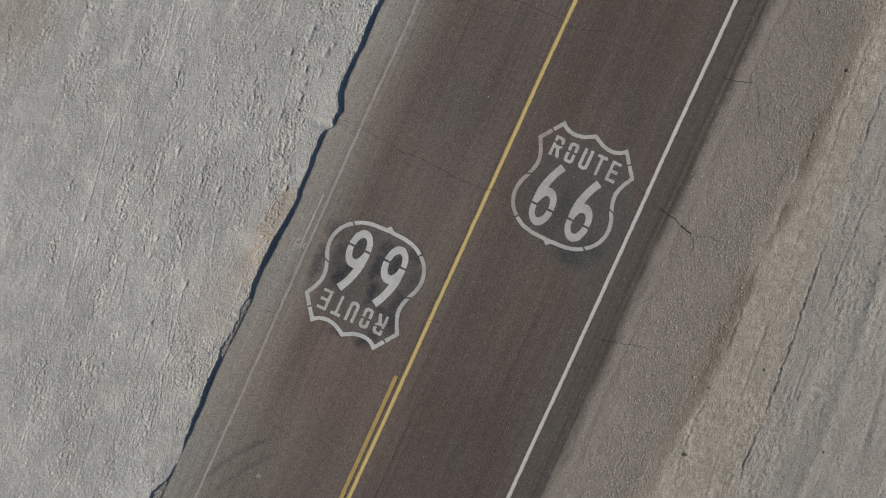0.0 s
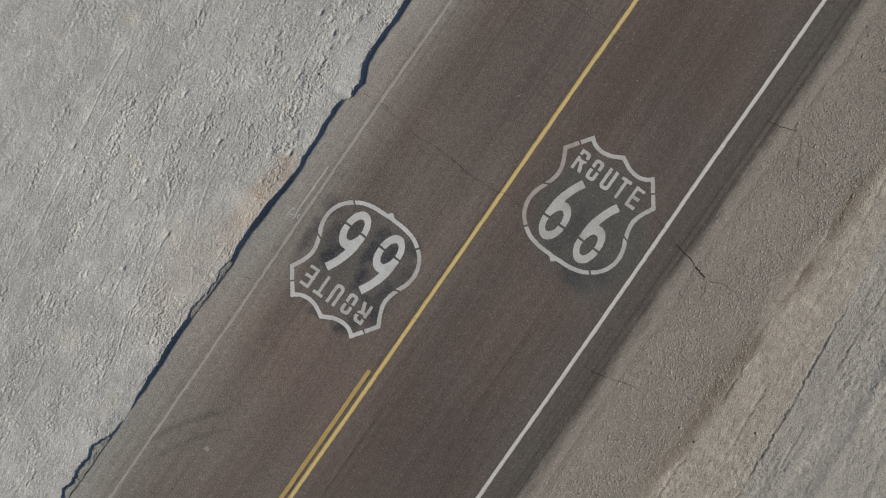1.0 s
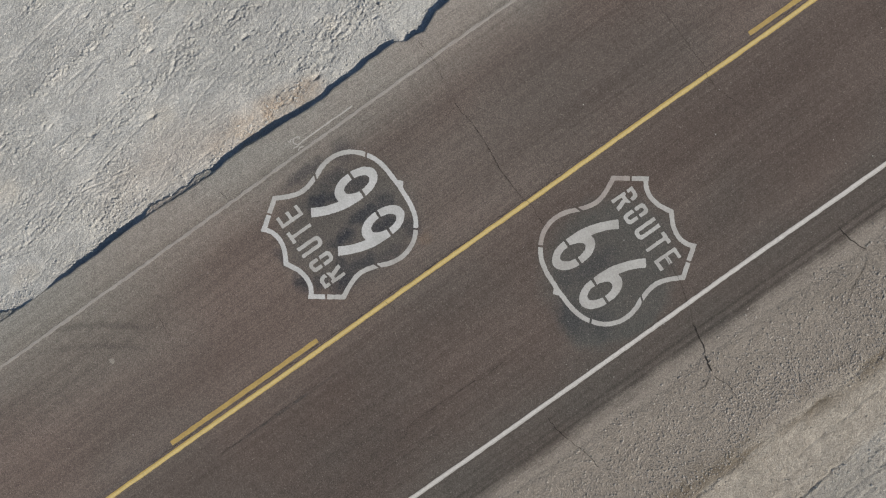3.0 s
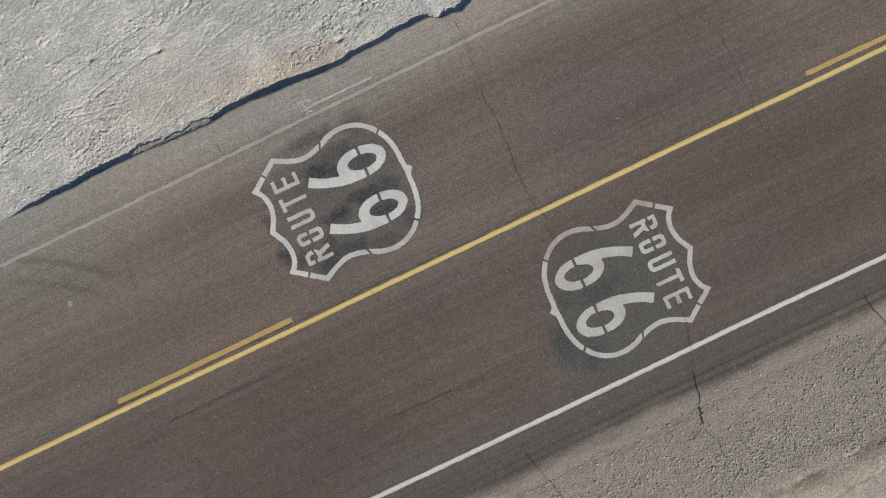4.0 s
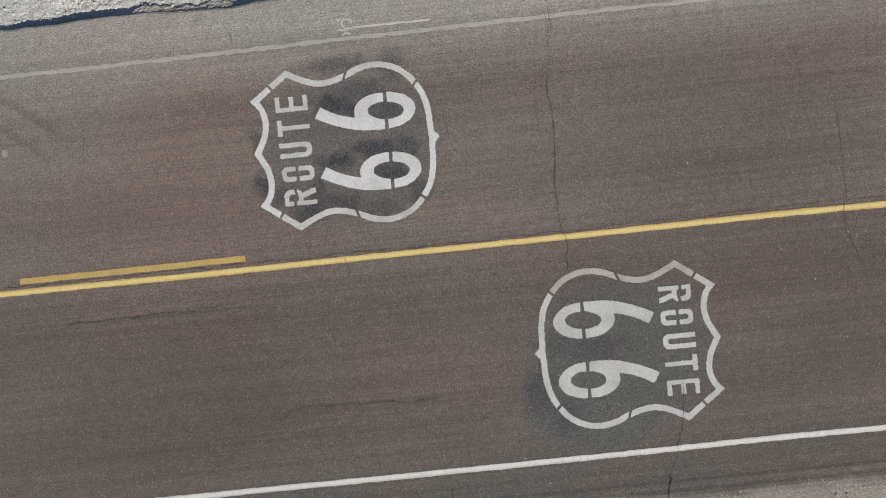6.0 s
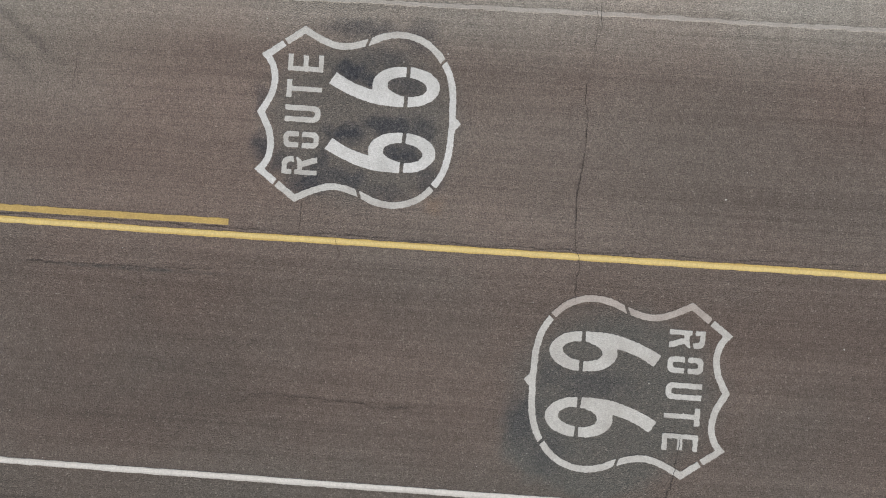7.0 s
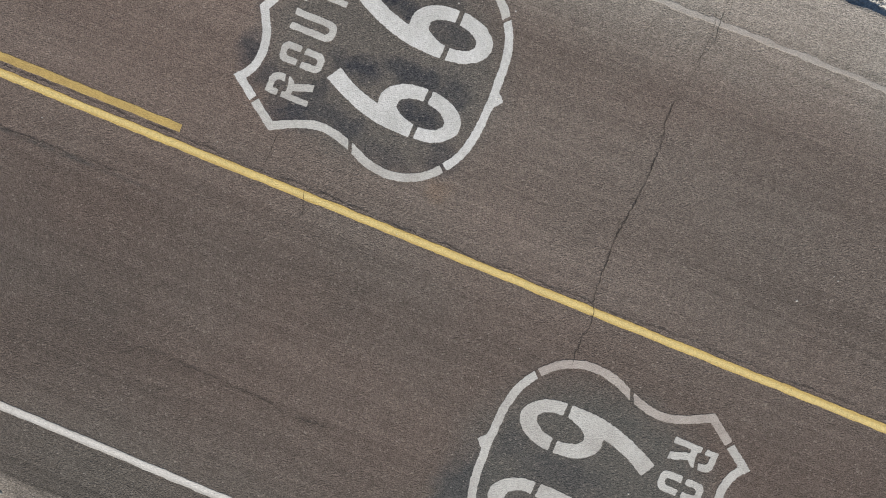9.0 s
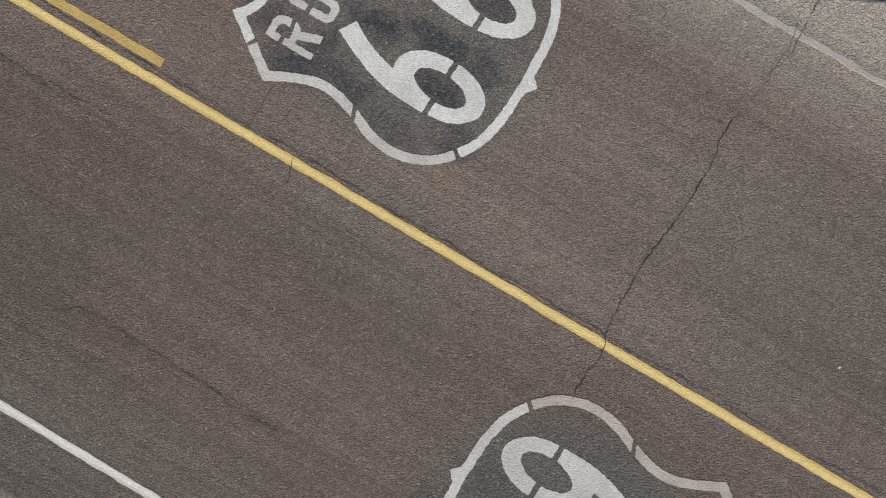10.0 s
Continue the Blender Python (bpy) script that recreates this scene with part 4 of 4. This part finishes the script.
# loose clods thrown up by tyres close to the edge
n = 1500
ty = rng.uniform(-2.8, 6.5, n)
tx = -5.22 - 0.10 * ty + rng.normal(0, 0.26, n)
keep = (tx < edge_x(ty) - 0.08) & (rng.uniform(0, 1, n) < 0.15 + 0.85 * ramp(fbm(tx * 2.6, ty * 1.5, 4, 39), -0.15, 0.35))
cx, cy = np.append(cx, tx[keep]), np.append(cy, ty[keep])
rut_y = rng.uniform(-6.0, 7.0, 420)
rut_x = 8.24 - 0.085 * rut_y + rng.normal(0.06, 0.07, 420)
n = 5200
ex_x, ex_y = rng.uniform(8.2, 12.0, n), rng.uniform(-12.0, 8.4, n)
keep = rng.uniform(0, 1, n) < 0.10 + 0.7 * ramp(fbm((ex_x + 0.1 * ex_y) * 1.3, ex_y * 0.30, 4, 58), 0.0, 0.40) + 0.5 * bell(ex_x + 0.08 * ex_y, 9.78, 0.16)
rut_x, rut_y = np.append(rut_x, ex_x[keep]), np.append(rut_y, ex_y[keep])
cr = 0.007 + 0.022 * rng.uniform(0, 1, len(cx)) ** 2.0
tagged(stones("clods", cx, cy, cr, PALE, 13, 0.6), "pale crumbled dirt clods on the silt verge", "dirt clods", kind="stuff")
tagged(stones("clods", rut_x, rut_y, 0.006 + 0.017 * rng.uniform(0, 1, len(rut_x)) ** 2, PALE, 15, 0.6), "grey crumbled clods along wheel ruts in the silt", "dirt clods", kind="stuff")
# crumbs along the broken asphalt edge
n = 900
ky = rng.uniform(-12.4, 8.6, n)
kx = edge_x(ky) - 0.03 - rng.uniform(0, 1, n) ** 1.5 * 0.35
kr = 0.006 + 0.022 * rng.uniform(0, 1, n) ** 2.5
tagged(stones("crumbs", kx, ky, kr, PALE, 14), "crumbs of dirt and asphalt along the broken edge", "rubble", kind="stuff")


def rock(x, y, r, seed, material, label):
    """A single faceted stone resting in the dirt."""
    rr = random.Random(seed)
    bm = bmesh.new()
    bmesh.ops.create_icosphere(bm, subdivisions=2, radius=r)
    for v in bm.verts:
        k = 1 + 0.28 * noise.noise(v.co / r * 1.3 + Vector((seed, 0, 0))) + rr.uniform(-0.05, 0.05)
        v.co = Vector((v.co.x * 1.2 * k, v.co.y * 0.9 * k, v.co.z * 0.7 * k))
    me = bpy.data.meshes.new("rock")
    bm.to_mesh(me)
    bm.free()
    me.materials.append(material)
    ob = new("rock", me)
    ob.matrix_world = pose(x, y, float(ground_z(x, y)[0]) + 0.28 * r, 0, 0, rr.uniform(0, 360))
    return tagged(ob, label, "rock", group="single rocks on the verge")


rock(6.94, -2.23, 0.035, 1, DARK_ROCK, "small dark rock lying on the tan verge")
rock(6.49, -2.15, 0.030, 2, PEBBLE, "small brown rock lying on the gravel verge")
rock(6.77, 6.22, 0.045, 3, DARK_ROCK, "small dark rock lying on brown dirt")
rock(7.11, -3.95, 0.040, 4, DARK_ROCK, "small dark rock lying on the tan verge")
rock(8.00, -1.26, 0.030, 5, PEBBLE, "small grey-brown rock on the tan verge")
rock(10.09, -2.49, 0.030, 6, DARK_ROCK, "small dark rock lying on grey silt")


def slab_piece(y0, y1, width, sink, seed):
    """A broken-off strip of asphalt that has sagged beside the road edge, with a crumbled outer rim."""
    n = int((y1 - y0) / 0.022)
    y = np.linspace(y0, y1, n)
    t = (y - y0) / (y1 - y0)
    taper = np.clip(np.minimum(t / 0.22, (1 - t) / 0.12), 0.06, 1) ** 0.7
    w = width * taper * (0.80 + 0.22 * vnoise(y * 2.3, seed, 301) + 0.12 * vnoise(y * 7.0, seed, 302) + 0.12 * vnoise(y * 21.0, seed, 303))
    inner = edge_x(y) + 0.01 - 0.018 * (1 + vnoise(y * 5.0, seed, 304)) * taper
    share = np.array([0.0, 0.04, 0.17, 0.30, 0.43, 0.55, 0.68, 0.80, 0.90, 0.97, 1.03, 1.06])
    X = inner[:, None] - w[:, None] * share[None]
    Y = np.repeat(y[:, None], len(share), 1)
    tilt = 0.030 * share[None] * (1 + 0.5 * vnoise(y * 1.7, seed, 305))[:, None]
    Z = -sink - tilt + 0.014 * fbm(X * 14, Y * 9, 3, 306) + 0.008 * vnoise(X * 45, Y * 30, 307)
    Z[:, -2] -= 0.022
    Z[:, 0] = -0.30
    Z[:, -1] = -0.30
    ob = grid_object("asphalt_piece", X, Y, Z, ASPHALT, smooth=False)
    return tagged(ob, "broken strip of grey asphalt sagging beside the road edge", "rubble", group="broken asphalt pieces")


slab_piece(-6.75, -4.88, 0.17, 0.026, 3)
slab_piece(-4.85, -3.55, 0.075, 0.055, 7)
slab_piece(-12.2, -9.85, 0.19, 0.020, 11)
